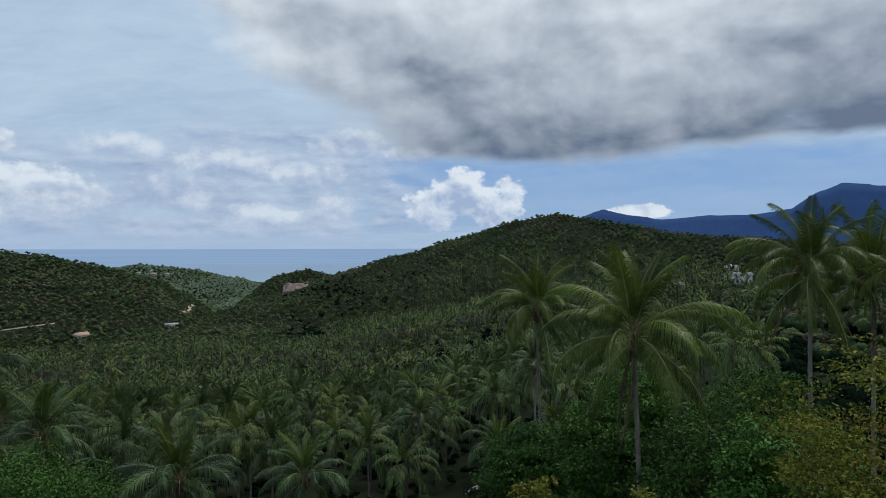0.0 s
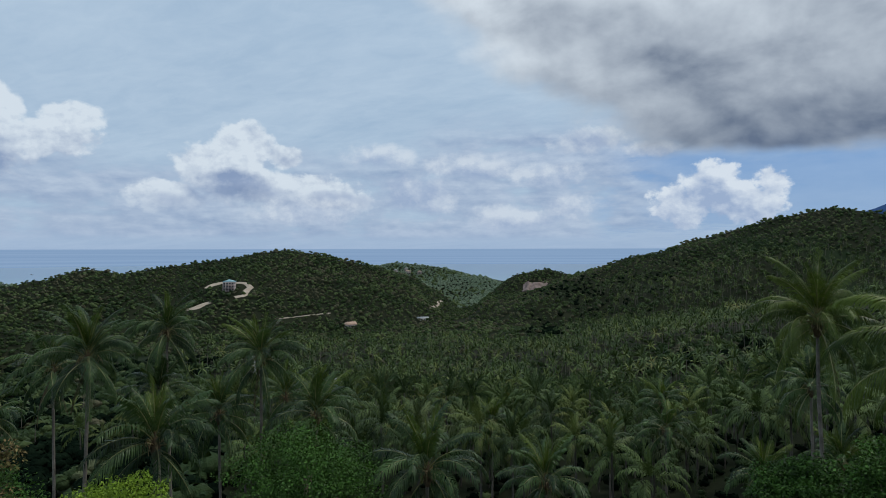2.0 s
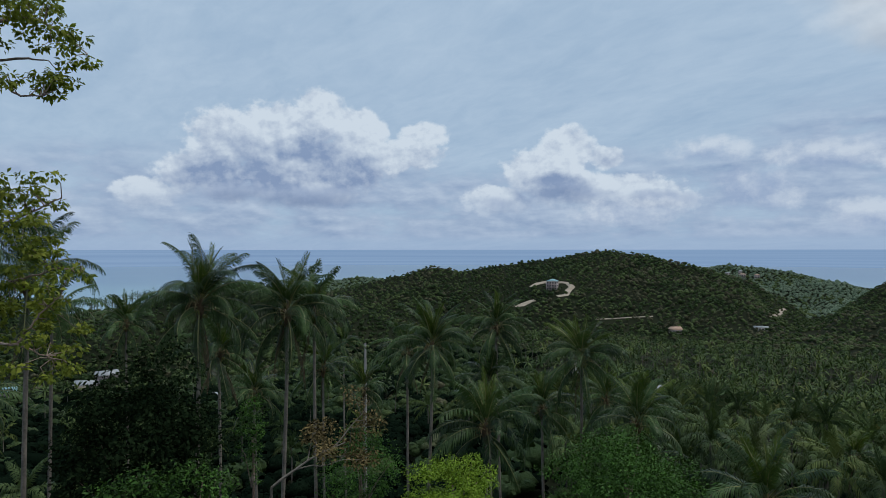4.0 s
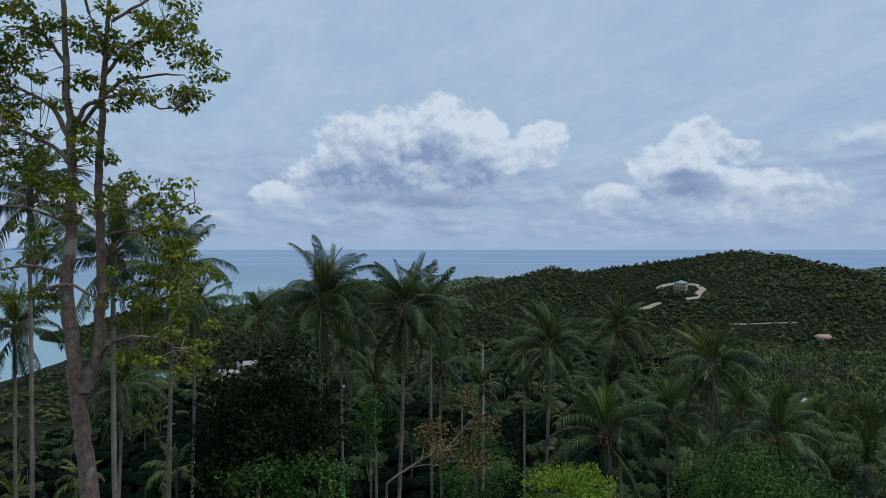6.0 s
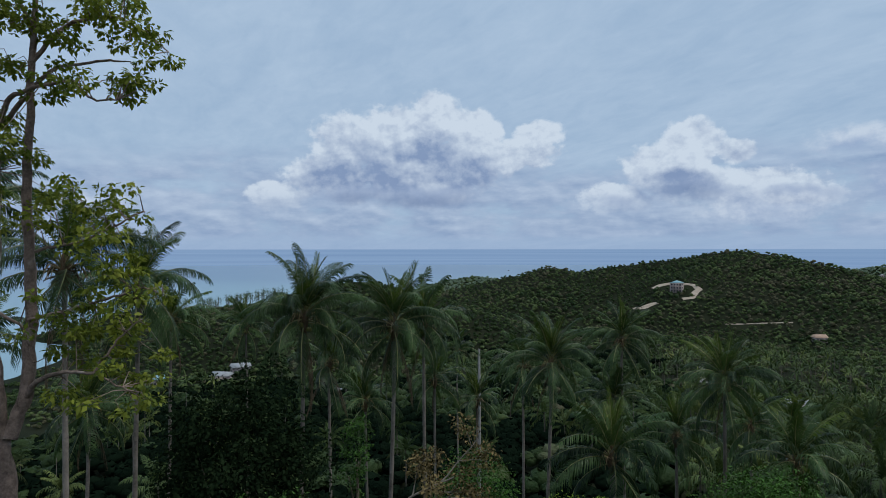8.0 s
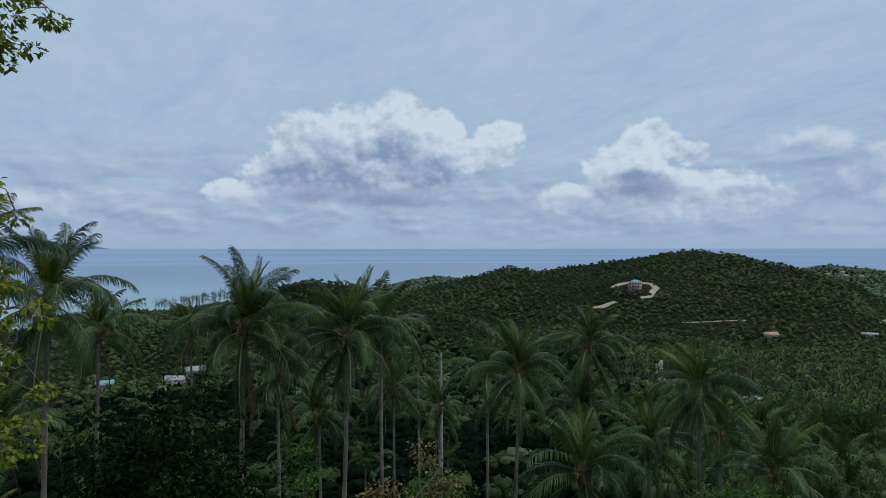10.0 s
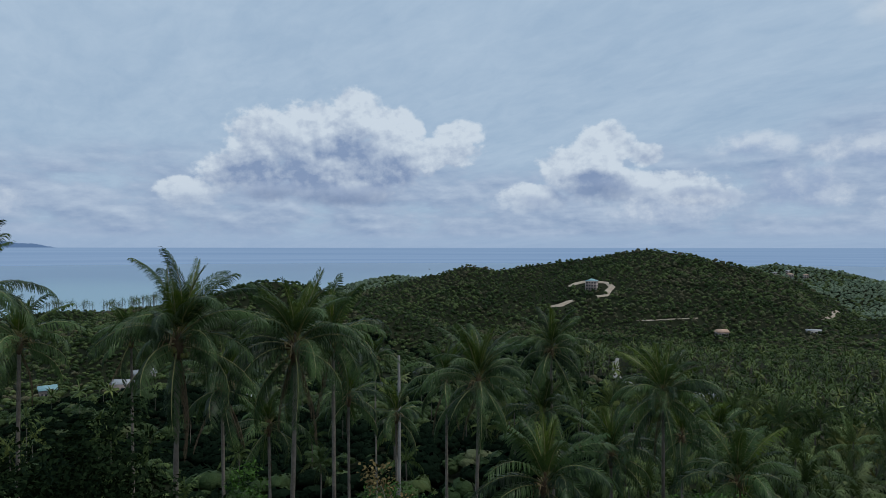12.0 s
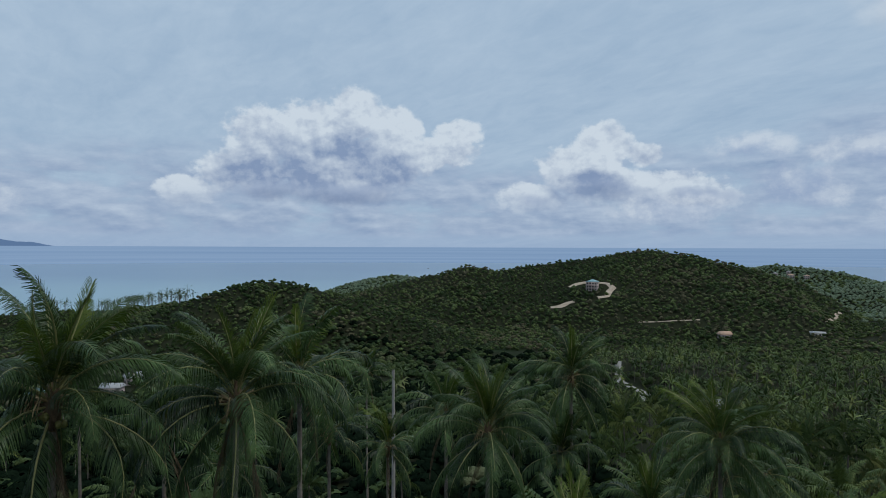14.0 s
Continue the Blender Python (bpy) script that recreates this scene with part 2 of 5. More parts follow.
FIBRE = patchy("palm_fibre", (0.045, 0.030, 0.018), (0.20, 0.135, 0.075), 4.0, 0.9, 0.5, 30.0)
STALK = patchy("palm_flower_stalk", (0.22, 0.15, 0.07), (0.48, 0.36, 0.19), 6.0, 0.7)
NUT = patchy("coconut_husk", (0.10, 0.13, 0.03), (0.26, 0.22, 0.07), 5.0, 0.5)
BARK = patchy("tree_bark", (0.0938, 0.0650, 0.0500), (0.3900, 0.2860, 0.2210), 3.2, 0.9, 1.0, 16.0, 13.0, third=(0.5460, 0.4810, 0.4160))
BARK_PALE = patchy("pale_bark", (0.10, 0.088, 0.072), (0.24, 0.21, 0.175), 3.0, 0.9, 0.5, 20.0)
# the dark tree's own colour; on shrubs it also carries the palms' shade
LEAF_DARK_SHADED = patchy("dark_leaf_with_shade", (0.0039, 0.0091, 0.0046), (0.0195, 0.0330, 0.0135), 0.9, 0.5, island=0.5, thin=0.03, gloss=0.0)
LEAF_MID = patchy("green_leaf", (0.0072, 0.0180, 0.0048), (0.0792, 0.1755, 0.0320), 0.7, 0.45, island=0.6, object_random=0.5, thin=0.11, gloss=0.07)
LEAF_LIGHT = patchy("light_green_leaf", (0.105, 0.185, 0.014), (0.280, 0.400, 0.045), 1.0, 0.5, island=0.5, thin=0.3, gloss=0.08)
LEAF_LIME = patchy("yellow_green_leaf", (0.0825, 0.1210, 0.0198), (0.3335, 0.3565, 0.0460), 0.6, 0.5, island=0.6, thin=0.38, gloss=0.10)
LEAF_RUST = patchy("rusty_leaf", (0.0141, 0.0264, 0.0070), (0.2348, 0.2230, 0.0352), 0.8, 0.6, island=0.55, thin=0.2, third=(0.2700, 0.1351, 0.0352), gloss=0.05)
LEAF_BROWN = patchy("dry_brown_leaf", (0.050, 0.042, 0.018), (0.210, 0.155, 0.065), 1.2, 0.8, island=0.7, gloss=0.05, third=(0.070, 0.085, 0.022))
# canopy shade painted into the leaf colour, for low woods and scrub
WOOD_SHADED = patchy("wood_leaf_painted_shade", (0.0030, 0.0065, 0.0040), (0.0091, 0.0171, 0.0093), 0.10, 0.6, scale2=0.7, island=0.5, gloss=0.0, bump=1.0, bump_scale=1.7, relief=0.45)
WOOD_DARK = patchy("forest_leaf_dark", (0.0198, 0.0414, 0.0134), (0.0467, 0.0695, 0.0251), 0.10, 0.6, scale2=1.1, island=0.35, thin=0.05, third=(0.0650, 0.0846, 0.0450), gloss=0.07, bump=1.0, bump_scale=1.7, relief=0.45)
WOOD_MID = patchy("forest_leaf_mid", (0.0328, 0.0600, 0.0199), (0.0795, 0.1038, 0.0356), 0.09, 0.6, scale2=1.1, island=0.35, thin=0.05, third=(0.1211, 0.1290, 0.0685), gloss=0.07, bump=1.0, bump_scale=1.7, relief=0.45)
WOOD_LIGHT = patchy("forest_leaf_light", (0.0474, 0.0780, 0.0222), (0.1313, 0.1659, 0.0645), 0.09, 0.6, scale2=1.1, island=0.35, thin=0.05, gloss=0.07, bump=1.0, bump_scale=1.7, relief=0.45)
WOOD_OLIVE = patchy("forest_leaf_olive", (0.0524, 0.0572, 0.0279), (0.1238, 0.1147, 0.0683), 0.1, 0.7, scale2=1.1, island=0.35, gloss=0.07, bump=1.0, bump_scale=1.7, relief=0.45)
# leaf colour raised to a pale green that stands for distance haze
WOOD_HAZED = patchy("coast_leaf_hazed", (0.1232, 0.1764, 0.1147), (0.2175, 0.2688, 0.1783), 0.05, 0.8, scale2=0.4, island=0.4, gloss=0.05, bump=1.0, bump_scale=1.7, relief=0.45)
# floor colour kept very dark so gaps between the trees look shaded
SOIL_SHADED = patchy("forest_floor_shaded", (0.007, 0.011, 0.005), (0.023, 0.026, 0.013), 0.03, 0.95, 0.6, 2.0, 0.9, third=(0.014, 0.026, 0.010), gloss=0.04)
DIRT = patchy("bare_earth", (0.22, 0.175, 0.13), (0.46, 0.385, 0.30), 0.12, 0.95, 0.5, 3.0, 1.5)
CONCRETE = patchy("concrete_road", (0.1612, 0.1550, 0.1457), (0.2856, 0.2788, 0.2584), 0.15, 0.9, 0.3, 6.0, 1.6)
ROCK = patchy("cut_rock", (0.08, 0.06, 0.052), (0.30, 0.22, 0.19), 0.12, 0.95, 0.9, 1.2, 0.6)
WALL_WHITE = patchy("white_render", (0.3900, 0.3750, 0.3525), (0.5772, 0.5616, 0.5382), 0.3, 0.85, 0.1, 8.0, 2.0)
WALL_PINK = patchy("pinkish_render", (0.3000, 0.2475, 0.2325), (0.4480, 0.3840, 0.3600), 0.3, 0.85, 0.1, 8.0, 2.0)
ROOF_TEAL = patchy("teal_roof_sheet", (0.14, 0.27, 0.30), (0.24, 0.39, 0.42), 0.4, 0.5, 0.2, 5.0)
ROOF_RED = patchy("tan_roof_tile", (0.30, 0.19, 0.13), (0.52, 0.36, 0.26), 0.5, 0.75, 0.3, 6.0)
ROOF_GREY = patchy("grey_roof_sheet", (0.2040, 0.2160, 0.2220), (0.3600, 0.3720, 0.3780), 0.4, 0.45, 0.2, 5.0)
GLASS_DARK = patchy("dark_window", (0.02, 0.025, 0.03), (0.05, 0.055, 0.06), 0.5, 0.12, gloss=0.6)
# blue distance haze painted into the base colour
MOUNTAIN = patchy("mountain_painted_haze", (0.028, 0.058, 0.140), (0.040, 0.076, 0.172), 0.004, 0.95, scale2=0.03, gloss=0.0)
POLE = patchy("dead_palm_trunk", (0.22, 0.21, 0.19), (0.42, 0.40, 0.37), 0.9, 0.9, 0.4, 9.0)


def water_material():
    m, tree, shader = material("sea_water")
    geo = tree.nodes.new("ShaderNodeNewGeometry")
    sep = tree.nodes.new("ShaderNodeSeparateXYZ")
    tree.links.new(geo.outputs["Position"], sep.inputs[0])
    x, y, z = (Sock(tree, o) for o in sep.outputs)
    shoal = noise_at(tree, x, y, 0.0, 0.0011, 4, 0.55)
    far_off = (x * x + y * y).op("SQRT")
    colour = mix_colour(tree, (far_off.ramp(3400, 900) * 0.9 + (shoal - 0.5) * 0.7).clamp(), (0.12, 0.21, 0.32), (0.22, 0.36, 0.41))
    tree.links.new(colour.out, shader.inputs["Base Color"])
    shader.inputs["Roughness"].default_value = 0.32
    shader.inputs["Specular IOR Level"].default_value = 0.35
    b = tree.nodes.new("ShaderNodeBump")
    b.inputs["Strength"].default_value, b.inputs["Distance"].default_value = 0.25, 0.6
    tree.links.new((noise_at(tree, x, y, z, 0.09, 5, 0.6) + noise_at(tree, x * 0.4, y, z, 0.012, 3, 0.5)).out, b.inputs["Height"])
    tree.links.new(b.outputs[0], shader.inputs["Normal"])
    return m


SEA = water_material()

# ---- helpers for meshes ----
rng = np.random.default_rng(7)


def mesh_np(name, verts, faces, mats, which=None, smooth=False):
    """A mesh from an array of vertices and a list of face arrays (triangles or quads), with a material number for each face."""
    me = bpy.data.meshes.new(name)
    verts = np.asarray(verts, np.float32)
    faces = [np.asarray(f, np.int32) for f in faces if len(f)]
    me.vertices.add(len(verts))
    me.vertices.foreach_set("co", verts.ravel())
    sizes = np.concatenate([np.full(len(f), f.shape[1], np.int32) for f in faces])
    me.loops.add(int(sizes.sum()))
    me.loops.foreach_set("vertex_index", np.concatenate([f.ravel() for f in faces]))
    me.polygons.add(len(sizes))
    me.polygons.foreach_set("loop_start", np.concatenate([[0], np.cumsum(sizes)[:-1]]).astype(np.int32))
    if which is not None:
        me.polygons.foreach_set("material_index", np.asarray(which, np.int32))
    if smooth:
        me.polygons.foreach_set("use_smooth", np.ones(len(sizes), bool))
    for m in mats:
        me.materials.append(m)
    me.update(calc_edges=True)
    return me


def part(name, me, parent, label="", m=None):
    ob = new(name, me)
    ob.parent = parent
    if m is not None:
        ob.matrix_basis = m
    return tagged(ob, label) if label else ob


def tube(points, radii, sides=8):
    """A tapering tube along points: vertices and quads."""
    points, radii = np.asarray(points, float), np.asarray(radii, float)
    way = np.gradient(points, axis=0)
    way /= np.linalg.norm(way, axis=1)[:, None] + 1e-9
    up = np.where(np.abs(way[:, 2:3]) > 0.9, [[1.0, 0, 0]], [[0, 0, 1.0]])
    a = np.cross(way, up)
    a /= np.linalg.norm(a, axis=1)[:, None] + 1e-9
    b = np.cross(way, a)
    ang = np.linspace(0, 2 * np.pi, sides, endpoint=False)
    ring = a[:, None] * np.cos(ang)[None, :, None] + b[:, None] * np.sin(ang)[None, :, None]
    v = (points[:, None] + ring * radii[:, None, None]).reshape(-1, 3)
    i = np.arange(len(points) - 1)[:, None] * sides
    j, k = np.arange(sides)[None], (np.arange(sides)[None] + 1) % sides
    return v, np.stack([i + j, i + k, i + sides + k, i + sides + j], -1).reshape(-1, 4)


def joined(pieces):
    """Pieces (verts, quads, material number) as one set."""
    v, f, w, n = [], [], [], 0
    for pv, pf, pw in pieces:
        v.append(pv), f.append(np.asarray(pf) + n), w.append(np.full(len(pf), pw))
        n += len(pv)
    return np.concatenate(v), np.concatenate(f), np.concatenate(w)


def box(cx, cy, cz, sx, sy, sz):
    s = np.array([(-1, -1, -1), (1, -1, -1), (1, 1, -1), (-1, 1, -1), (-1, -1, 1), (1, -1, 1), (1, 1, 1), (-1, 1, 1)]) * 0.5
    f = np.array([(0, 3, 2, 1), (4, 5, 6, 7), (0, 1, 5, 4), (1, 2, 6, 5), (2, 3, 7, 6), (3, 0, 4, 7)])
    return s * (sx, sy, sz) + (cx, cy, cz), f


def smooth01(x):
    x = np.clip(x, 0, 1)
    return x * x * (3 - 2 * x)


def value_noise(x, y, cell, seed):
    """Smooth noise from -1 to 1."""
    x, y = np.asarray(x) / cell, np.asarray(y) / cell
    ix, iy = np.floor(x).astype(np.int64), np.floor(y).astype(np.int64)
    fx, fy = smooth01(x - ix), smooth01(y - iy)

    def h(a, b):
        n = (a * 374761393 + b * 668265263 + seed * 1442695041) & 0x7FFFFFFF
        n = ((n ^ (n >> 13)) * 1274126177) & 0x7FFFFFFF
        return ((n ^ (n >> 16)) & 0xFFFF) / 32767.5 - 1
    return (h(ix, iy) * (1 - fx) + h(ix + 1, iy) * fx) * (1 - fy) + (h(ix, iy + 1) * (1 - fx) + h(ix + 1, iy + 1) * fx) * fy


# ---- the lie of the land: ridge lines (x, y, height) and how steeply they fall ----
RIDGES = [
    (0.37, [(-330, 968, 48.5), (-305, 973, 62.5), (-269, 973, 76.5), (-240, 972, 82.5), (-214, 975, 87.5), (-190, 976, 76.5), (-162, 967, 73.5), (-116, 953, 93.5), (-72, 947, 108.5), (-21, 940, 119.5), (14, 930, 133.5), (72, 917, 148.5), (112, 903, 160.5), (162, 885, 169.5), (212, 875, 160.5), (263, 861, 151.5), (298, 828, 141.5), (382, 815, 135.5), (466, 770, 129.5), (576, 691, 121.5)]),
    (0.3, [(-172, 618, 43), (-163, 692, 59), (-149, 757, 70), (-131, 821, 80), (-109, 885, 92)]),
    (0.2, [(130, 452, 83), (149, 393, 93), (158, 357, 100), (176, 314, 102), (179, 241, 103)]),
    (0.25, [(-672, 351, 54.5), (-678, 442, 68.5), (-663, 480, 87.5), (-647, 518, 96.5), (-633, 550, 90.5), (-611, 590, 97.5), (-586, 628, 102.5), (-560, 664, 108.5), (-538, 695, 115.5), (-521, 720, 118.5), (-497, 736, 114.5), (-458, 749, 105.5), (-420, 748, 93), (-379, 735, 78), (-323, 707, 58), (-277, 661, 44)]),
    (0.3, [(-468, 93, 61), (-482, 121, 73), (-494, 156, 84), (-499, 171, 89), (-513, 194, 93), (-515, 215, 90), (-524, 244, 80), (-551, 282, 69)]),
    (0.3, [(-1363, 670, 6), (-1348, 700, 25), (-1332, 730, 41), (-1316, 759, 48), (-1291, 800, 55), (-1262, 845, 49)]),
    (0.27, [(-782, 1359, 48), (-731, 1386, 77), (-692, 1406, 85), (-643, 1429, 81), (-595, 1449, 74), (-549, 1467, 61), (-505, 1482, 53), (-443, 1501, 40)]),
    (0.30, [(-1020, 30, 30), (-1000, 82, 34), (-910, 134, 38), (-800, 150, 50), (-690, 160, 62), (-560, 150, 70), (-500, 150, 76)])]

GAP = [(-175, 468, 46), (-245, 656, 38), (-295, 797, 33), (-339, 941, 24), (-400, 1130, 8)]


def land(x, y):
    """The ground's height over the sea."""
    x, y = np.atleast_1d(np.asarray(x, float)), np.atleast_1d(np.asarray(y, float))
    d, a = np.hypot(x, y), np.degrees(np.arctan2(-x, y))
    right = np.interp(d, [0, 30, 60, 110, 300, 700, 2000, 4900], [103, 103, 99, 94, 84, 70, 60, 60])
    mid = np.interp(d, [0, 25, 45, 70, 110, 265, 600, 850, 1300, 1700, 4900], [102, 100, 95, 87, 83, 58, 42, 31, 4, -8, -30])
    left = np.interp(d, [0, 25, 45, 100, 250, 500, 900, 1250, 1400, 4900], [102, 100, 95, 77, 60, 40, 18, 2, -6, -30])
    bay = np.interp(d, [0, 25, 45, 100, 250, 480, 560, 640, 4900], [102, 100, 95, 76, 50, 14, 3, -4, -30])
    back = np.interp(d, [0, 60, 300, 900, 1500, 4900], [103, 104, 100, 60, 10, -30])
    z = right + (mid - right) * smooth01((a + 16) / 20)
    z = z + (left - z) * smooth01((a - 42) / 20)
    z = z + (bay - z) * smooth01((a - 87) / 7)
    z = z + (back - z) * np.maximum(smooth01((a - 112) / 40), smooth01((-a - 70) / 50))
    total = np.exp(np.clip(z / 3.5, -50, 90))
    top, under = z.copy(), np.full(x.shape, 40.0)
    for fall, crest in RIDGES:
        c = np.array(crest, float)
        best = np.full(x.shape, -1e9)
        for p, q in zip(c[:-1], c[1:]):
            ab = q[:2] - p[:2]
            t = np.clip(((x - p[0]) * ab[0] + (y - p[1]) * ab[1]) / (ab @ ab), 0, 1)
            s = np.hypot(x - p[0] - t * ab[0], y - p[1] - t * ab[1])
            s = np.sqrt(s * s + 12 ** 2) - 12
            crown = p[2] + t * (q[2] - p[2]) - fall * s
            under = np.where(crown > np.maximum(best, top), fall * s, under)
            best = np.maximum(best, crown)
        top = np.maximum(top, best)
        total += np.exp(np.clip(best / 3.5, -50, 90))
    z2 = np.log(total) * 3.5
    # the valley that cuts through between the hills to the sea
    c = np.array(GAP, float)
    for p, q in zip(c[:-1], c[1:]):
        ab = q[:2] - p[:2]
        t = np.clip(((x - p[0]) * ab[0] + (y - p[1]) * ab[1]) / (ab @ ab), 0, 1)
        s = np.hypot(x - p[0] - t * ab[0], y - p[1] - t * ab[1])
        z2 = np.minimum(z2, p[2] + t * (q[2] - p[2]) + 0.8 * np.maximum(s - 12, 0))
    rough = smooth01((d - 60) / 300)
    crease = value_noise(x, y, 95, 3) * 5 + value_noise(x, y, 40, 5) * 2.2 + value_noise(x, y, 170, 9) * 4
    return z2 - np.abs(crease) * rough * smooth01((z2 + 2) / 25) * smooth01(under / 18) + value_noise(x, y, 14, 11) * 0.35


def build_ground():
    # finer where the hills stand in view
    rings = np.concatenate([[0.0], np.geomspace(6, 190, 42), np.arange(200, 1110, 8.0), np.geomspace(1112, 1720, 44), np.geomspace(1760, 4900, 16)])
    ang = np.radians(np.concatenate([np.arange(-48, 101, 0.42), np.linspace(102, 311, 60)]))
    n = len(ang)
    r, a = np.meshgrid(rings, ang, indexing="ij")
    x, y = -r * np.sin(a), r * np.cos(a)
    z = land(x.ravel(), y.ravel())
    v = np.stack([x.ravel(), y.ravel(), z], 1)
    i = np.arange(len(rings) - 1)[:, None] * n
    j, k = np.arange(n)[None], (np.arange(n)[None] + 1) % n
    f = np.stack([i + j, i + k, i + n + k, i + n + j], -1).reshape(-1, 4)
    tagged(new("ground", mesh_np("ground", v, [f], [SOIL_SHADED], smooth=True)), "leaf-littered soil of wooded tropical hills, darkened for shade under trees", "ground", kind="structure")
    a = np.linspace(0, 2 * np.pi, 96, endpoint=False)
    rr = np.concatenate([[300], np.linspace(800, 4950, 12)])
    v = np.stack([(-rr[:, None] * np.sin(a)).ravel(), (rr[:, None] * np.cos(a)).ravel(), np.zeros(len(rr) * 96)], 1)
    i, j, k = np.arange(len(rr) - 1)[:, None] * 96, np.arange(96)[None], (np.arange(96)[None] + 1) % 96
    f = np.stack([i + j, i + k, i + 96 + k, i + 96 + j], -1).reshape(-1, 4)
    tagged(new("water", mesh_np("water", v, [f], [SEA])), "calm pale turquoise and blue sea under cloud", "sea", kind="structure")


def build_range(name, crest, width, label):
    """A far range: a ridge with two flanks and rough spurs."""
    c = np.array(crest, float)
    t = np.linspace(0, len(c) - 1, 160)
    p = np.stack([np.interp(t, np.arange(len(c)), c[:, k]) for k in range(3)], 1)
    p[:, 2] += value_noise(t * 40, t * 0, 30, 4) * 6 + value_noise(t * 40, t * 0, 9, 5) * 3
    out = p[:, :2] / np.linalg.norm(p[:, :2], axis=1)[:, None]
    rows, steps = [], np.linspace(-1, 0.6, 17)
    for s in steps:
        drop = (1 - abs(s)) ** 1.15
        q = p.copy()
        q[:, :2] += out * s * width
        q[:, 2] = p[:, 2] * drop - 4 + value_noise(t * 40 + 300 * s, t * 7, 35, 8) * 22 * min(1, 3 * abs(s))
        rows.append(q)
    v, n = np.concatenate(rows), len(t)
    i, j = np.arange(len(steps) - 1)[:, None] * n, np.arange(n - 1)[None]
    f = np.stack([i + j, i + j + 1, i + n + j + 1, i + n + j], -1).reshape(-1, 4)
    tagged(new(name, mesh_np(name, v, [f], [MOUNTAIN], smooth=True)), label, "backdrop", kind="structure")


build_ground()
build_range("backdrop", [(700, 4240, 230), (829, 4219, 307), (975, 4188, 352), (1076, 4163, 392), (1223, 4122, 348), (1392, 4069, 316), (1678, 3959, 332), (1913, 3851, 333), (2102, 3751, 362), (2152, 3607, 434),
                         (2270, 3534, 499), (2439, 3419, 471), (2689, 3226, 401), (2992, 2947, 283)], 500, "far wooded mountain range, blue haze painted into its colour")

# ---- coconut palms ----
def frond(age, pairs, length, seed, broad=0.065, rib=True, dead=False, limp=1.0, segs=2):
    """One feathered frond that springs from the origin along +x: age 0 stands upright, age 5 hangs. Vertices, quads, material numbers."""
    r = np.random.default_rng(seed)

    def wave(amount):
        """Slow change along the frond, so that neighbouring leaflets hang alike."""
        return np.interp(np.linspace(0, 7, pairs), np.arange(8), r.normal(0, amount, 8))
    first = np.radians([85, 74, 52, 30, 8, -25, -58][age]) + r.normal(0, 0.09)
    bend = np.radians([18, 48, 90, 108, 98, 62, 24][age]) * r.uniform(0.85, 1.2)
    s = np.linspace(0, 1, 33)
    th = first - bend * s ** 1.35
    step = length / 32
    px = np.concatenate([[0], np.cumsum(np.cos(th[:-1]) * step)])
    pz = np.concatenate([[0], np.cumsum(np.sin(th[:-1]) * step)])
    py = r.uniform(-0.5, 0.5) * s ** 2
    spine = np.stack([px, py, pz], 1)
    u = np.linspace(0.15, 0.995, pairs)
    u = np.clip(u + r.normal(0, 0.2 / pairs, pairs), 0.1, 1)
    pos = np.stack([np.interp(u, s, spine[:, k]) for k in range(3)], 1)
    ang = np.interp(u, s, th)
    tan = np.stack([np.cos(ang), 0 * ang, np.sin(ang)], 1)
    nor = np.stack([-np.sin(ang), 0 * ang, np.cos(ang)], 1)
    size = (0.40 + 0.75 * np.sin(np.pi * np.clip(u * 0.92 + 0.04, 0, 1)) ** 0.8) * length * [0.16, 0.19, 0.215, 0.22, 0.22, 0.21, 0.16][age]
    v, f = [], []
    for side in (-1, 1):
        open_ = np.radians([30, 42, 54, 58, 58, 50, 25][age]) * (1.1 - 0.5 * u) + r.normal(0, 0.05, pairs) + wave(0.05)
        lift = np.radians([24, 14, 4, -8, -24, -40, -40][age]) + r.normal(0, 0.07, pairs) + wave(0.10)
        d = tan * np.cos(open_)[:, None] + (np.array([0, side, 0]) * np.cos(lift)[:, None] + nor * np.sin(lift)[:, None]) * np.sin(open_)[:, None]
        droop = np.array([0.45, 1.05, 1.6, 2.0, 2.2, 2.2, 1.2][age]) * limp * np.clip(r.uniform(0.8, 1.2, pairs) + wave(0.15), 0.4, 1.7)
        ln = size * r.uniform(0.88, 1.10, pairs)
        w = tan * (broad * 0.5)
        rows, at = [], pos
        for k in range(segs + 1):
            wide = np.interp(k / segs, [0, 0.35, 0.7, 1], [0.6, 1.0, 0.8, 0.16])
            rows += [at - w * wide, at + w * wide]
            q = d + np.stack([0 * u, 0 * u, -droop * (0.0 if k == 0 else 1.0 if segs == 2 else 0.42 * k)], 1)
            d = q / np.linalg.norm(q, axis=1)[:, None]
            at = at + d * (ln / segs)[:, None]
        n = sum(len(a) for a in v)
        i = n + np.arange(pairs)[:, None] * (2 * segs + 2)
        v.append(np.stack(rows, 1).reshape(-1, 3))
        f += [i + np.array([[0, 1, 3, 2]]) + 2 * k for k in range(segs)]
    pieces = [(np.concatenate(v), np.concatenate(f), 0)]
    if rib:
        k = np.arange(0, 33, 4)
        rv, rf = tube(spine[k], np.linspace(0.048, 0.007, len(k)) * (0.7 if dead else 1), 4)
        pieces.append((rv, rf, 1))
    return joined(pieces)


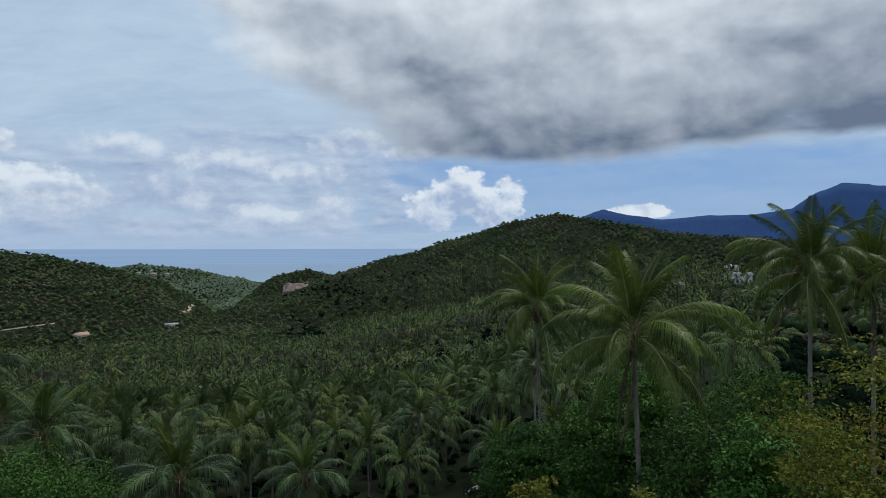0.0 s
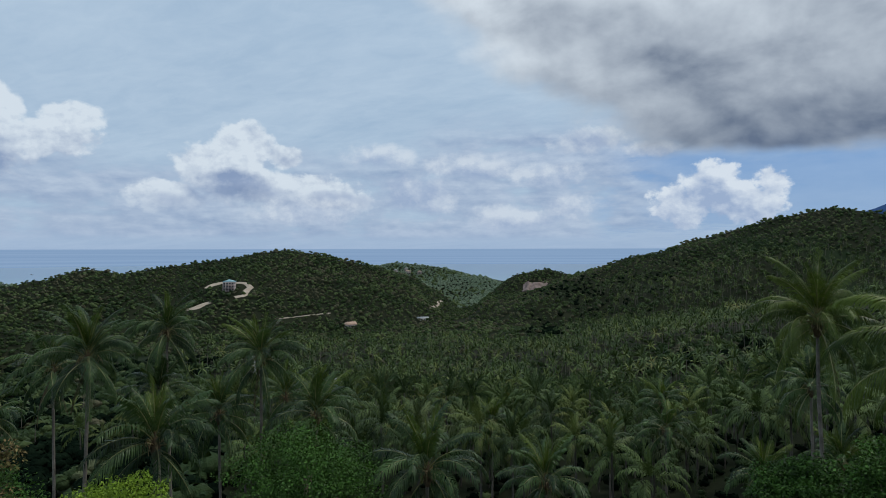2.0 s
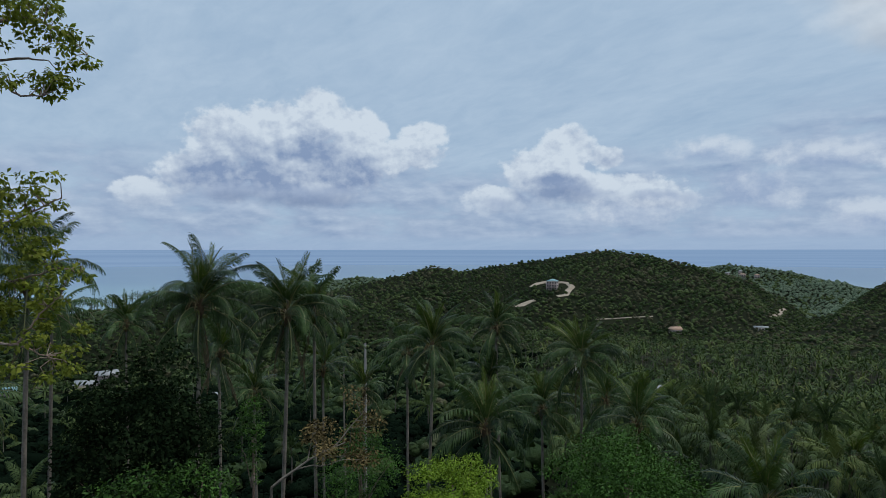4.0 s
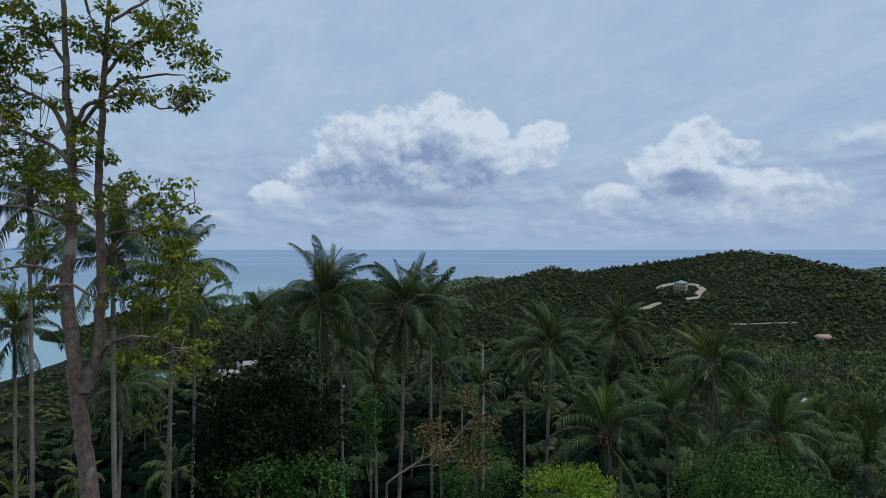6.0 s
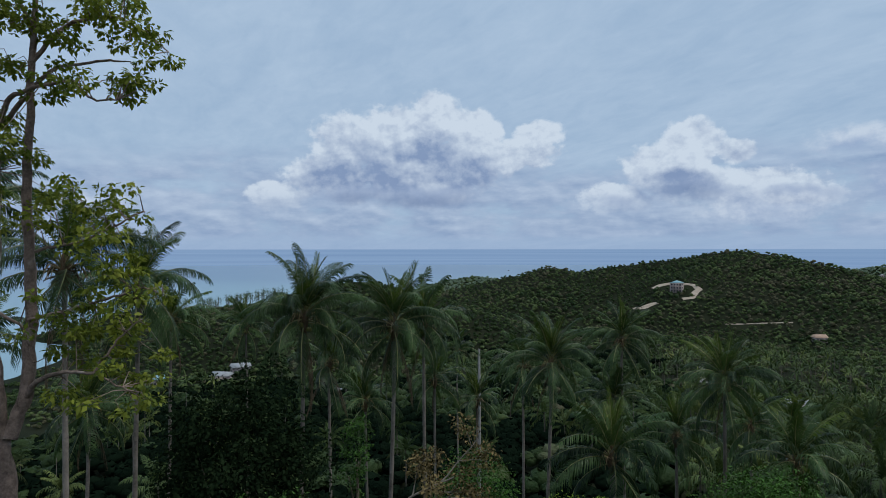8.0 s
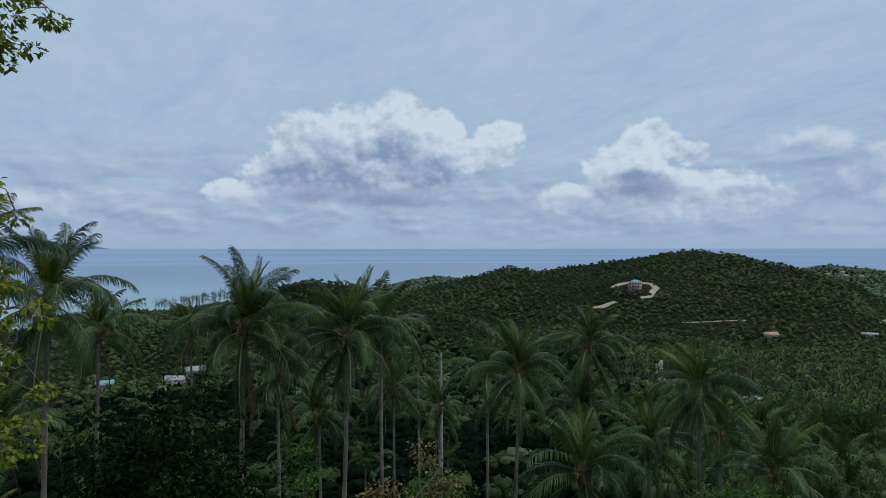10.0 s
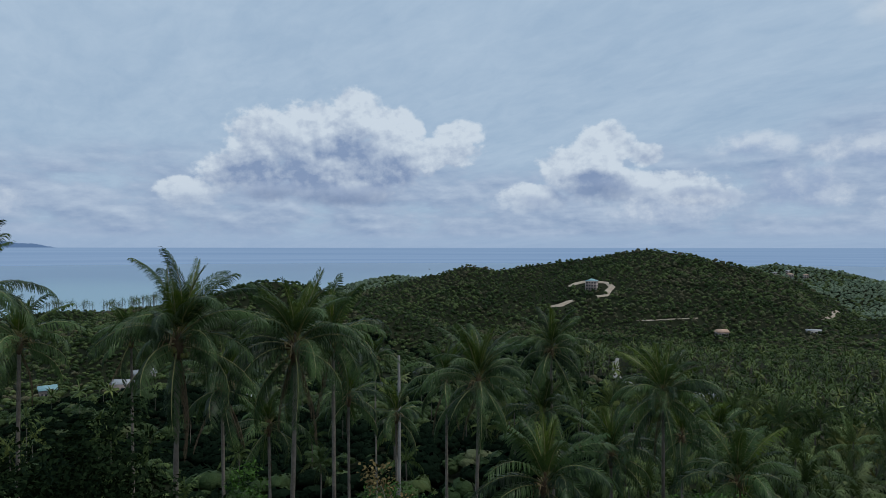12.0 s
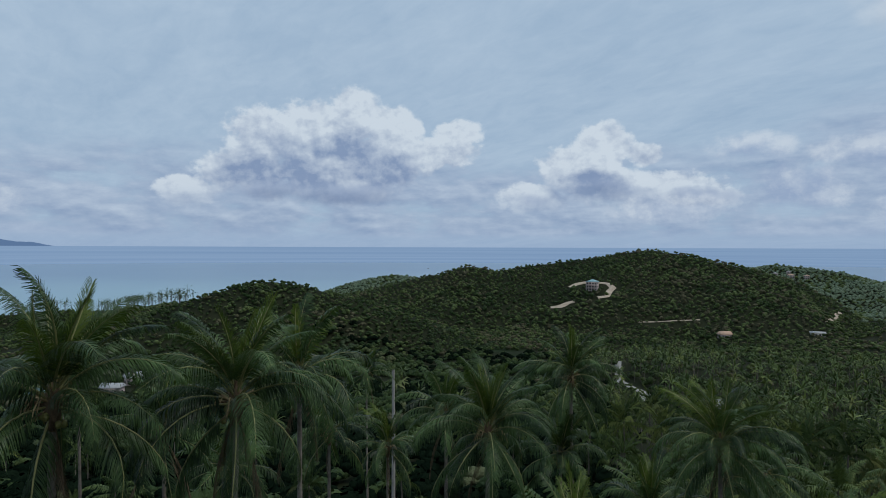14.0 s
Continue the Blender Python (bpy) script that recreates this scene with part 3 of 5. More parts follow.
FROND_KINDS = {}
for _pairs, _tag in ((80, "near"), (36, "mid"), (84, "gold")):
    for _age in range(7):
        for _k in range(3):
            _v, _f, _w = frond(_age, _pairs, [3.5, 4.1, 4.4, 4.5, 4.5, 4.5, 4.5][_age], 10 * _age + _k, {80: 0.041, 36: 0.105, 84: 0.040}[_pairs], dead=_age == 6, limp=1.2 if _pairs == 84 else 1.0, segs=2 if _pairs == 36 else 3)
            _mats = [FROND_DEAD, FIBRE] if _age == 6 else [FROND_GOLD_LIT if _pairs == 84 else FROND_YOUNG if _age < 1 or (_age == 1 and _k == 0) else FROND, RACHIS]
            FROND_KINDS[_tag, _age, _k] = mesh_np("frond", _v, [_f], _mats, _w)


def heart_mesh(seed):
    """Fibre sheath, old stalk stubs and a few nuts under the crown."""
    r = np.random.default_rng(seed)
    pieces = []
    v, f = tube([(0, 0, -0.9), (0, 0, -0.5), (0, 0, -0.1), (0, 0, 0.3), (0, 0, 0.8)], [0.13, 0.24, 0.30, 0.22, 0.05], 9)
    pieces.append((v + r.normal(0, 0.015, v.shape), f, 0))
    for _ in range(16):
        a, z = r.uniform(0, 2 * np.pi), r.uniform(-0.7, 0.2)
        o = np.array([np.cos(a), np.sin(a), 0])
        ln = r.uniform(0.35, 0.9)
        v, f = tube([o * 0.15 + (0, 0, z), o * (0.15 + ln * 0.6) + (0, 0, z + ln * r.uniform(-0.1, 0.5)), o * (0.15 + ln) + (0, 0, z + ln * r.uniform(-0.5, 0.3))], [0.05, 0.035, 0.01], 4)
        pieces.append((v, f, 0))
    for _ in range(14):
        a, ln = r.uniform(0, 2 * np.pi), r.uniform(0.5, 0.95)
        o = np.array([np.cos(a), np.sin(a), 0])
        v, f = tube([o * 0.16 + (0, 0, 0.05), o * (0.2 + ln * 0.55) + (0, 0, 0.22 + 0.1 * ln), o * (0.2 + ln * 0.85) + (0, 0, -0.05), o * (0.2 + ln) + (0, 0, -0.4)], [0.035, 0.03, 0.022, 0.01], 4)
        pieces.append((v, f, 1))
    return joined(pieces)


_hv, _hf, _hw = heart_mesh(3)
HEART = mesh_np("palm_heart", _hv, [_hf], [FIBRE, STALK], _hw)


_nv, _nf = tube([(0, 0, k) for k in (0.14, 0.11, 0.04, -0.04, -0.10, -0.13)], [0.01, 0.07, 0.105, 0.105, 0.07, 0.01], 7)
COCONUT = mesh_np("coconut", _nv, [_nf], [NUT], smooth=True)


def trunk_mesh(height, lean, turn, thick, seed):
    """A slim ringed trunk that ends at the origin and comes up from height below, leaning by so many metres."""
    r = np.random.default_rng(seed)
    s = np.linspace(0, 1, 30)
    off = lean * (1 - s) ** 1.6
    wob = 0.18 * np.sin(s * 5 + seed) * s * (1 - s)
    pts = np.stack([off * np.cos(turn) + wob, off * np.sin(turn) - wob, -height * (1 - s) - 0.2], 1)
    rad = thick * (1.0 - 0.28 * s) * (1 + 0.5 * np.exp(-s * height / 0.6)) * (1 + 0.05 * np.resize([1, -1], 30))
    v, f = tube(pts, rad, 9)
    return mesh_np("trunk", v, [f], [BARK_PALM], smooth=True)


PALM_LABEL = "tall coconut palm with arching green fronds and slim grey trunk"


def palm(x, y, z, size=1.0, lean=0.5, turn=0.0, seed=0, near="near", dead=1, nuts=1, upright=5, label=PALM_LABEL, group="coconut palms on the near slope", sparse=0):
    """A coconut palm whose crown springs at (x, y, z) and whose trunk stands on the ground below."""
    r = np.random.default_rng(1000 + seed)
    tree = new("palm_tree")
    bx, by = x + lean * math.cos(turn), y + lean * math.sin(turn)
    height = z - float(land(bx, by)[0]) + 0.4
    tree.location = (bx, by, z - height + 0.4)
    tagged(tree, label, "palm tree", group)
    top = Matrix.Translation((x - bx, y - by, height - 0.4))
    part("trunk", trunk_mesh(height, lean, turn, 0.125 + 0.02 * size, seed), tree, m=top)
    crown = part("heart", HEART, tree, "brown fibrous crown base", m=top @ Matrix.Scale(size, 4))
    counts = [max(2, upright - 2), 8 - sparse, 8 - sparse, 6 - sparse, 4 - sparse, 4 - sparse, dead]
    spin = r.uniform(0, 2 * np.pi)
    for age, n in enumerate(counts):
        for k in range(n):
            a = spin + age * 2.4 + 2 * np.pi * k / max(n, 1) + r.normal(0, 0.22)
            sc = size * r.uniform(0.86, 1.1)
            m = top @ pose(0, 0, [0.35, 0.25, 0.1, 0, -0.1, -0.25, -0.4][age], r.normal(0, 9), r.normal(0, 8), math.degrees(a)) @ Matrix.Scale(sc, 4)
            part("frond", FROND_KINDS[near, age, int(r.integers(3))], tree, "dry brown hanging frond" if age == 6 else "", m)
    for k in range(nuts):
        turned = r.uniform(0, 360)
        for _ in range(5):
            hang = pose(0, 0, -0.1, 0, 0, turned + r.uniform(-60, 60)) @ Matrix.Translation((r.uniform(0.26, 0.42), 0, r.uniform(-0.6, -0.12)))
            part("coconut", COCONUT, tree, m=top @ Matrix.Scale(size, 4) @ hang)
    return tree


# crown base x, y, z, size, lean, direction of the lean, dead fronds, nuts, upright fronds
NEAR_PALMS = [
    (7.3, 48.0, 115.3, 1.12, 0.9, 0.3, 1, 2, 5), (9.8, 31.9, 115.5, 1.2, 0.7, 0.0, 2, 2, 5), (20.9, 35.3, 118.7, 1.06, 0.3, 1.0, 3, 2, 4),
    (27.3, 39.5, 118.2, 1.1, 0.6, 0.6, 3, 1, 4), (25.6, 31.6, 118.4, 0.9, 0.6, 0.6, 2, 1, 4), (-32.5, 42.3, 111.4, 0.90, 0.3, 2.0, 1, 2, 7),
    (-37.6, 30.9, 112.8, 0.92, 0.9, 3.6, 1, 1, 6), (-45.4, 45.2, 112.4, 0.92, 0.7, 1.0, 0, 2, 6), (-36.6, 18.6, 116.3, 0.95, 0.8, 3.7, 2, 2, 5),
    (-36.4, 13.2, 117.1, 0.92, 0.7, 3.9, 2, 2, 6)]
MORE_PALMS = [
    (-36.4, 41.9, 106.5, 0.9, 0.5, 0.0, 1, 1, 5), (-49.7, 37.3, 110.1, 0.85, 0.3, 0.0, 3, 1, 3), (-41.9, 23.2, 115.6, 0.88, 0.4, 0.5, 2, 1, 4),
    (-35.3, 34.3, 106.4, 1.15, 0.3, 0.0, 0, 0, 3), (-45.8, 44.6, 106.8, 0.95, 0.4, 0.5, 0, 1, 5), (-74.3, 17.6, 112.2, 0.9, 0.5, 1.0, 1, 1, 5),
    (-50.1, 19.1, 112.0, 0.9, 0.5, 1.0, 3, 1, 4), (-33.9, 2.3, 119.9, 0.95, 0.5, 1.0, 2, 1, 4), (-38.8, 5.3, 118.6, 0.95, 0.7, 4.0, 2, 1, 5),
    (-52.0, 8.0, 115.6, 0.8, 0.7, 4.0, 1, 1, 4), (-44.7, -2.0, 123.2, 0.95, 0.4, 1.0, 2, 1, 5), (-48.9, 2.9, 110.7, 0.85, 0.7, 4.2, 2, 1, 4),
    (-52.6, -3.6, 114.5, 0.9, 0.5, 1.0, 2, 1, 5), (-41.8, 65.2, 102.2, 1.0, 0.5, 1.0, 0, 1, 6), (-39.8, 55.6, 104.6, 0.95, 0.5, 1.0, 0, 1, 5),
    (-56.6, 24.7, 106.8, 0.9, 0.5, 1.0, 1, 1, 4), (-83.3, 49.7, 105.8, 0.8, 0.5, 1.0, 1, 0, 5), (9.0, 61.3, 108.3, 0.85, 0.5, 1.0, 1, 1, 4),
    (11.9, 64.9, 101.1, 0.9, 0.5, 1.0, 0, 1, 5), (-3.2, 79.9, 98.4, 0.95, 0.5, 1.0, 1, 1, 5), (-11.7, 52.7, 100.5, 1.05, 0.5, 1.0, 0, 1, 5),
    (-17.2, 40.5, 104.8, 1.1, 0.5, 1.0, 0, 1, 6), (5.6, 63.8, 99.5, 0.9, 0.5, 1.0, 0, 1, 6), (-10.3, 84.4, 94.7, 0.9, 0.5, 1.0, 1, 1, 5),
    (-28.2, 43.7, 106.7, 1.0, 0.5, 1.0, 0, 1, 5), (-4.4, 97.9, 97.5, 0.95, 0.5, 1.0, 1, 1, 5), (-26.0, 84.0, 96.0, 0.95, 0.5, 2.0, 1, 1, 5),
    (-55.0, 31.0, 108.5, 0.85, 0.4, 2.0, 1, 1, 4), (-62.0, 40.0, 104.0, 0.9, 0.4, 1.0, 1, 0, 5), (-29.5, 46.5, 102.5, 0.95, 0.3, 0.0, 0, 0, 5)]
for _i, (_x, _y, _z, _s, _l, _t, _d, _n, _u) in enumerate(NEAR_PALMS):
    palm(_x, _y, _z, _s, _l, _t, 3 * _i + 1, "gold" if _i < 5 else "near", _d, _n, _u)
for _i, (_x, _y, _z, _s, _l, _t, _d, _n, _u) in enumerate(MORE_PALMS):
    palm(_x, _y, _z, _s, _l, _t, 5 * _i + 77, "near" if math.hypot(_x, _y) < 44 else "mid", _d, _n, _u, sparse=1)


def crown_low(seed, fronds, pairs, size, segs=True):
    """A whole crown with few, broad leaflets, for palms farther off."""
    r = np.random.default_rng(seed)
    pieces = []
    for k in range(fronds):
        age = int(np.clip(k * 6.2 / fronds + r.normal(0, 0.3), 0, 5))
        v, f, _ = frond(age, pairs, size * [3.4, 4.0, 4.4, 4.6, 4.6, 4.6][age] * r.uniform(0.88, 1.1), seed * 50 + k, 3.3 / pairs, rib=False)
        if segs == "blade":
            v, f = v.reshape(-1, 6, 3)[:, [0, 3, 5]].reshape(-1, 3), np.arange(len(v) // 2).reshape(-1, 3)
            q = v.reshape(-1, 3, 3)
            q[:, 0] -= (q[:, 1] - q[:, 0]) * 0.12
            v = q.reshape(-1, 3)
        elif not segs:
            v, f = v.reshape(-1, 6, 3)[:, [0, 1, 5, 4]].reshape(-1, 3), np.arange(len(v) // 6 * 4).reshape(-1, 4)
        a = k * 2.4 + r.normal(0, 0.2)
        rot = np.array([(math.cos(a), -math.sin(a), 0), (math.sin(a), math.cos(a), 0), (0, 0, 1)])
        pieces.append((v @ rot.T, f, 0))
    return joined(pieces)


def crown_ribbon(seed, fronds, segs):
    """A far palm crown: each frond one bent, tapering blade."""
    r = np.random.default_rng(seed)
    vs, fs, n = [], [], 0
    for k in range(fronds):
        age = int(np.clip(0.8 + k * 5.2 / fronds + r.normal(0, 0.3), 0, 5))
        first, bend = np.radians([85, 72, 50, 28, 6, -22])[age], np.radians([20, 50, 90, 105, 95, 60])[age]
        ln, a = 4.5 * r.uniform(0.85, 1.1), k * 2.4 + r.normal(0, 0.25)
        u = np.linspace(0, 1, segs + 1)
        th = first - bend * (u[:-1] + 0.5 / segs) ** 1.2
        run, up = np.concatenate([[0], np.cumsum(np.cos(th))]) * ln / segs, np.concatenate([[0], np.cumsum(np.sin(th))]) * ln / segs
        o, q = np.array((math.cos(a), math.sin(a), 0)), np.array((-math.sin(a), math.cos(a), 0))
        mid = o * run[:, None] + np.stack([0 * up, 0 * up, up], 1)
        wide = np.array([0.25, 1.0, 0.75])[:segs] * r.uniform(0.28, 0.42)
        tilt = r.normal(0, 0.35)
        side = q * math.cos(tilt) + np.array((0, 0, math.sin(tilt)))
        low = np.array((0, 0, -0.35))
        v = np.concatenate([mid[:-1] + side * wide[:, None] + low * (wide[:, None] > 0.3), mid[:-1] - side * wide[:, None] + low * (wide[:, None] > 0.3), mid[-1:]])
        j = np.arange(segs - 1)
        f = [np.stack([j, j + segs, j + segs + 1], 1), np.stack([j, j + segs + 1, j + 1], 1), [(segs - 1, 2 * segs - 1, 2 * segs)]]
        vs.append(v), fs.append(np.concatenate(f) + n)
        n += len(v)
    return np.concatenate(vs), np.concatenate(fs)


# ---- where the woods grow ----
CLEARINGS = [(-466, 540, 9), (-492, 541, 8), (-486, 553, 8), (-470, 560, 8), (-452, 557, 8), (-445, 542, 8), (-438, 525, 9), (-262, 599, 3.5), (-301, 517, 3.5), (-156, 246, 9), (-270, 336, 7), (-250, 311, 7), (-232, 288, 8),
             (-214, 273, 9), (-198, 262, 9), (-178, 238, 7), (-156, 215, 7), (-142, 207, 7), (-461, 488, 11), (4, 80, 6), (-290, 685, 5), (-303, 725, 6), (-318, 770, 6), (-332, 815, 6), (-343, 850, 6), (-368, 508, 4), (-358, 518, 5), (-345, 530, 5), (-336, 536, 4),
             (270, 634, 12), (313, 672, 12), (-384, 75, 6), (-356, 60, 5), (-376, 29, 5), (-266, 92, 7)]


OPEN_SLOPE = [(-243, 302), (-228, 287), (-214, 274), (-198, 262), (-178, 238), (-156, 215), (-142, 207)]


def clear_of(x, y):
    ok = np.ones(len(x), bool)
    ok &= ~((np.abs(x + 208 + (y - 890) * 0.23) < 21) & (y > 862) & (y < 905))   # below the rock face
    for cx, cy, cr in CLEARINGS:
        ok &= np.hypot(x - cx, y - cy) > cr
    for cx, cy in OPEN_SLOPE:
        for k in (0.96, 0.92, 0.88):
            ok &= np.hypot(x - cx * k, y - cy * k) > 8
    return ok


def scatter(spacing, near, far, seed, left=99, right=-46):
    """Jittered planting places between two distances: x, y, height, distance, bearing."""
    r = np.random.default_rng(seed)
    n = int(far / spacing)
    gx, gy = np.meshgrid(np.arange(-n, n + 1), np.arange(-n // 5, n + 1))
    x = (gx.ravel() + r.uniform(-0.42, 0.42, gx.size)) * spacing
    y = (gy.ravel() + r.uniform(-0.42, 0.42, gx.size)) * spacing
    d, a = np.hypot(x, y), np.degrees(np.arctan2(-x, y))
    keep = (d >= near) & (d < far) & (a < left) & (a > right)
    x, y = x[keep], y[keep]
    keep = clear_of(x, y)
    x, y = x[keep], y[keep]
    z = land(x, y)
    keep = z > 1.0
    x, y, z = x[keep], y[keep], z[keep]
    return x, y, z, np.hypot(x, y), np.degrees(np.arctan2(-x, y))


def palm_share(x, y, d, a):
    """How many of the trees at a place are palms."""
    grove = smooth01((a + 24) / 10) * smooth01((46 - a) / 8) * smooth01((470 - d) / 60)
    slope = smooth01((a + 30) / 8) * smooth01((12 - a) / 6) * smooth01((800 - d) / 120)
    side = 0.14 * smooth01((a - 38) / 8) * smooth01((320 - d) / 80)
    mixed = value_noise(x, y, 60, 21) * 0.34 + value_noise(x, y, 23, 22) * 0.24
    share = np.maximum(np.maximum((0.88 - 0.22 * smooth01((d - 160) / 120)) * grove, 0.62 * slope), side)
    return np.clip(share + mixed * smooth01(share * 3), 0.0, 0.95)


def build_groves():
    x, y, z, d, a = scatter(6.7, 74, 800, 31)
    r = np.random.default_rng(8)
    is_palm = r.random(len(x)) < palm_share(x, y, d, a)
    taken = np.array([(p[0], p[1]) for p in NEAR_PALMS + MORE_PALMS])
    is_palm &= np.min(np.hypot(x[:, None] - taken[:, 0], y[:, None] - taken[:, 1]), axis=1) > 4.5
    x, y, z, d = x[is_palm], y[is_palm], z[is_palm], d[is_palm]
    order = np.argsort(d)
    x, y, z, d = x[order], y[order], z[order], d[order]
    tall = r.uniform(6.5, 12.5, len(x)) + value_noise(x, y, 30, 2) * 1.6
    # the nearest ones as trees of their own
    masters = []
    for k in range(6):
        v, f, w = crown_low(60 + k, 18, 20, 0.98)
        masters.append(mesh_np("crown", v, [f], [(FROND_FAR, FROND_FAR_DIM, FROND_FAR, FROND_FAR_PALE, FROND_FAR, FROND_FAR_DIM)[k]], w))
    for k in range(6):
        v, f, w = crown_low(160 + k, 15, 13, 1.0, "blade")
        masters.append(mesh_np("crown", v, [f], [(FROND_FAR, FROND_FAR_DIM, FROND_FAR, FROND_FAR_PALE, FROND_FAR, FROND_FAR_DIM)[k]], w))
    tv, tf = tube([(0, 0, 0), (0.15, 0.05, 0.3), (0.1, 0.1, 0.65), (0, 0, 1)], [0.2, 0.16, 0.13, 0.11], 7)
    trunk = mesh_np("trunk", tv, [tf], [BARK_FAR], smooth=True)
    first = 290
    for i in range(first):
        tree = new("palm_tree")
        tree.location = (x[i], y[i], z[i] - 0.2)
        tagged(tree, "coconut palm in a dense valley plantation of palms", "palm tree", "plantation palms")
        part("trunk", trunk, tree, m=Matrix.Diagonal((1, 1, tall[i] + 0.2, 1)))
        part("crown", masters[i % 6 if i < 100 else 6 + i % 6], tree, m=Matrix.Translation((0, 0, tall[i])) @ pose(0, 0, 0, r.normal(0, 5), r.normal(0, 5), r.uniform(0, 360)) @ Matrix.Scale(r.uniform(0.98, 1.28), 4))
    # the rest of the plantation
    for lo, hi, fronds, pairs in ((0, 210, 13, 7), (210, 430, 15, 0), (430, 900, 11, 0)):
        pick = np.arange(first, len(x))
        pick = pick[(d[pick] >= lo) & (d[pick] < hi)]
        shapes = [crown_low(90 + k + fronds, fronds, pairs, 1.0, "blade")[:2] if pairs else crown_ribbon(90 + k + fronds, fronds, 3 if lo < 400 else 2) for k in range(6)]
        bv = np.array([(0.17, 0, 0), (-0.1, 0.15, 0), (-0.1, -0.15, 0), (0, 0, 1)])
        bf = np.array([(0, 1, 3), (1, 2, 3), (2, 0, 3)])
        pieces = []
        for i in pick:
            v, f = shapes[i % 6]
            t, s = r.uniform(0, 6.28), r.uniform(0.85, 1.12)
            rot = np.array([(math.cos(t), -math.sin(t), 0), (math.sin(t), math.cos(t), 0), (0, 0, 1)])
            pieces.append((v @ rot.T * s + (x[i], y[i], z[i] + tall[i]), f, int(r.choice(3, p=(0.52, 0.34, 0.14)))))
            pieces.append((bv * (1, 1, tall[i]) + (x[i], y[i], z[i]), bf, 3))
        v, f, w = joined(pieces)
        tagged(new("palm_grove", mesh_np("palm_grove", v, [f], [FROND_FAR, FROND_FAR_DIM, FROND_FAR_PALE, BARK_FAR], w)), "dense plantation of coconut palms on the valley slope", "palm grove", kind="stuff")


build_groves()


def beach_palms():
    r = np.random.default_rng(41)
    shapes = [crown_low(7 + k, 11, 4, 1.15, False)[:2] for k in range(4)]
    bv, bf = tube([(0, 0, 0), (0.6, 0, 0.6), (0.3, 0, 1)], [0.3, 0.24, 0.2], 4)
    pieces = []
    shore = np.array([p[:2] for p in RIDGES[-1][1][:6]], float)
    for k in range(130):
        t = r.uniform(0, 4.6)
        x, y = (np.interp(t, np.arange(6), shore[:, q]) + r.normal(0, 9) for q in (0, 1))
        z, h = float(land(x, y)[0]), r.uniform(7, 14)
        if z < 1.5:
            continue
        v0, f0 = shapes[k % 4]
        t, g = r.uniform(0, 6.28), r.uniform(0.9, 1.3)
        rot = np.array([(math.cos(t), -math.sin(t), 0), (math.sin(t), math.cos(t), 0), (0, 0, 1)])
        pieces.append((v0 @ rot.T * g + (x + 0.3, y, z + h), f0, 0))
        pieces.append((bv * (1, 1, h) + (x, y, z), bf, 1))
    v, f, w = joined(pieces)
    tagged(new("beach_palms", mesh_np("beach_palms", v, [f], [FROND_FAR, BARK_FAR], w)), "line of coconut palms along the shore", "palm grove", kind="stuff")


beach_palms()

# ---- woods on the hills ----
def crown_clump(seed, leaves, lobes=5, sides=6, rings=3):
    """A rounded, uneven tree crown of unit size: billowing domes with leafy sprays all over them."""
    r = np.random.default_rng(seed)
    turn = np.arange(lobes) * 2.4 + r.normal(0, 0.3, lobes)
    out = np.where(np.arange(lobes) == 0, 0.08, r.uniform(0.42, 0.66, lobes))
    mid = np.stack([np.cos(turn) * out, np.sin(turn) * out, np.where(np.arange(lobes) == 0, 0.42, r.uniform(-0.05, 0.34, lobes))], 1)
    wide = np.where(np.arange(lobes) == 0, 0.56, r.uniform(0.36, 0.54, lobes))
    pieces = []
    high = np.radians(np.linspace(-50, 76, rings))
    for k in range(lobes):
        tv, tf = tube([(0, 0, q) for q in np.sin(high)], np.cos(high), sides)
        tv = tv * (1 + r.normal(0, 0.10, (len(tv), 1)))
        pieces.append((tv * wide[k] * (1, 1, 0.92) + mid[k], tf, 0))
    quads = []
    for _ in range(leaves):
        k = r.integers(lobes)
        n = r.normal(0, 1, 3)
        n[2] = abs(n[2]) - 0.35
        n /= np.linalg.norm(n)
        c = mid[k] + n * wide[k] * r.uniform(0.96, 1.10) * (1, 1, 0.95)
        nn = n + r.normal(0, 0.30, 3)
        nn /= np.linalg.norm(nn)
        t = np.cross(nn, r.normal(0, 1, 3))
        t /= np.linalg.norm(t)
        b = np.cross(nn, t)
        s = r.uniform(0.7, 1.4) * (0.62 / math.sqrt(leaves) + 0.045)
        quads.append(c + np.array([-t - b * 0.3, b * 0.9 - t * 0.2, t + b * 0.3, t * 0.3 - b * 0.9]) * s * r.uniform(0.6, 1.2, 4)[:, None])
    v = np.array(quads).reshape(-1, 3)
    v, f, _ = joined(pieces + [(v, np.arange(len(v)).reshape(-1, 4), 0)])
    return v, f


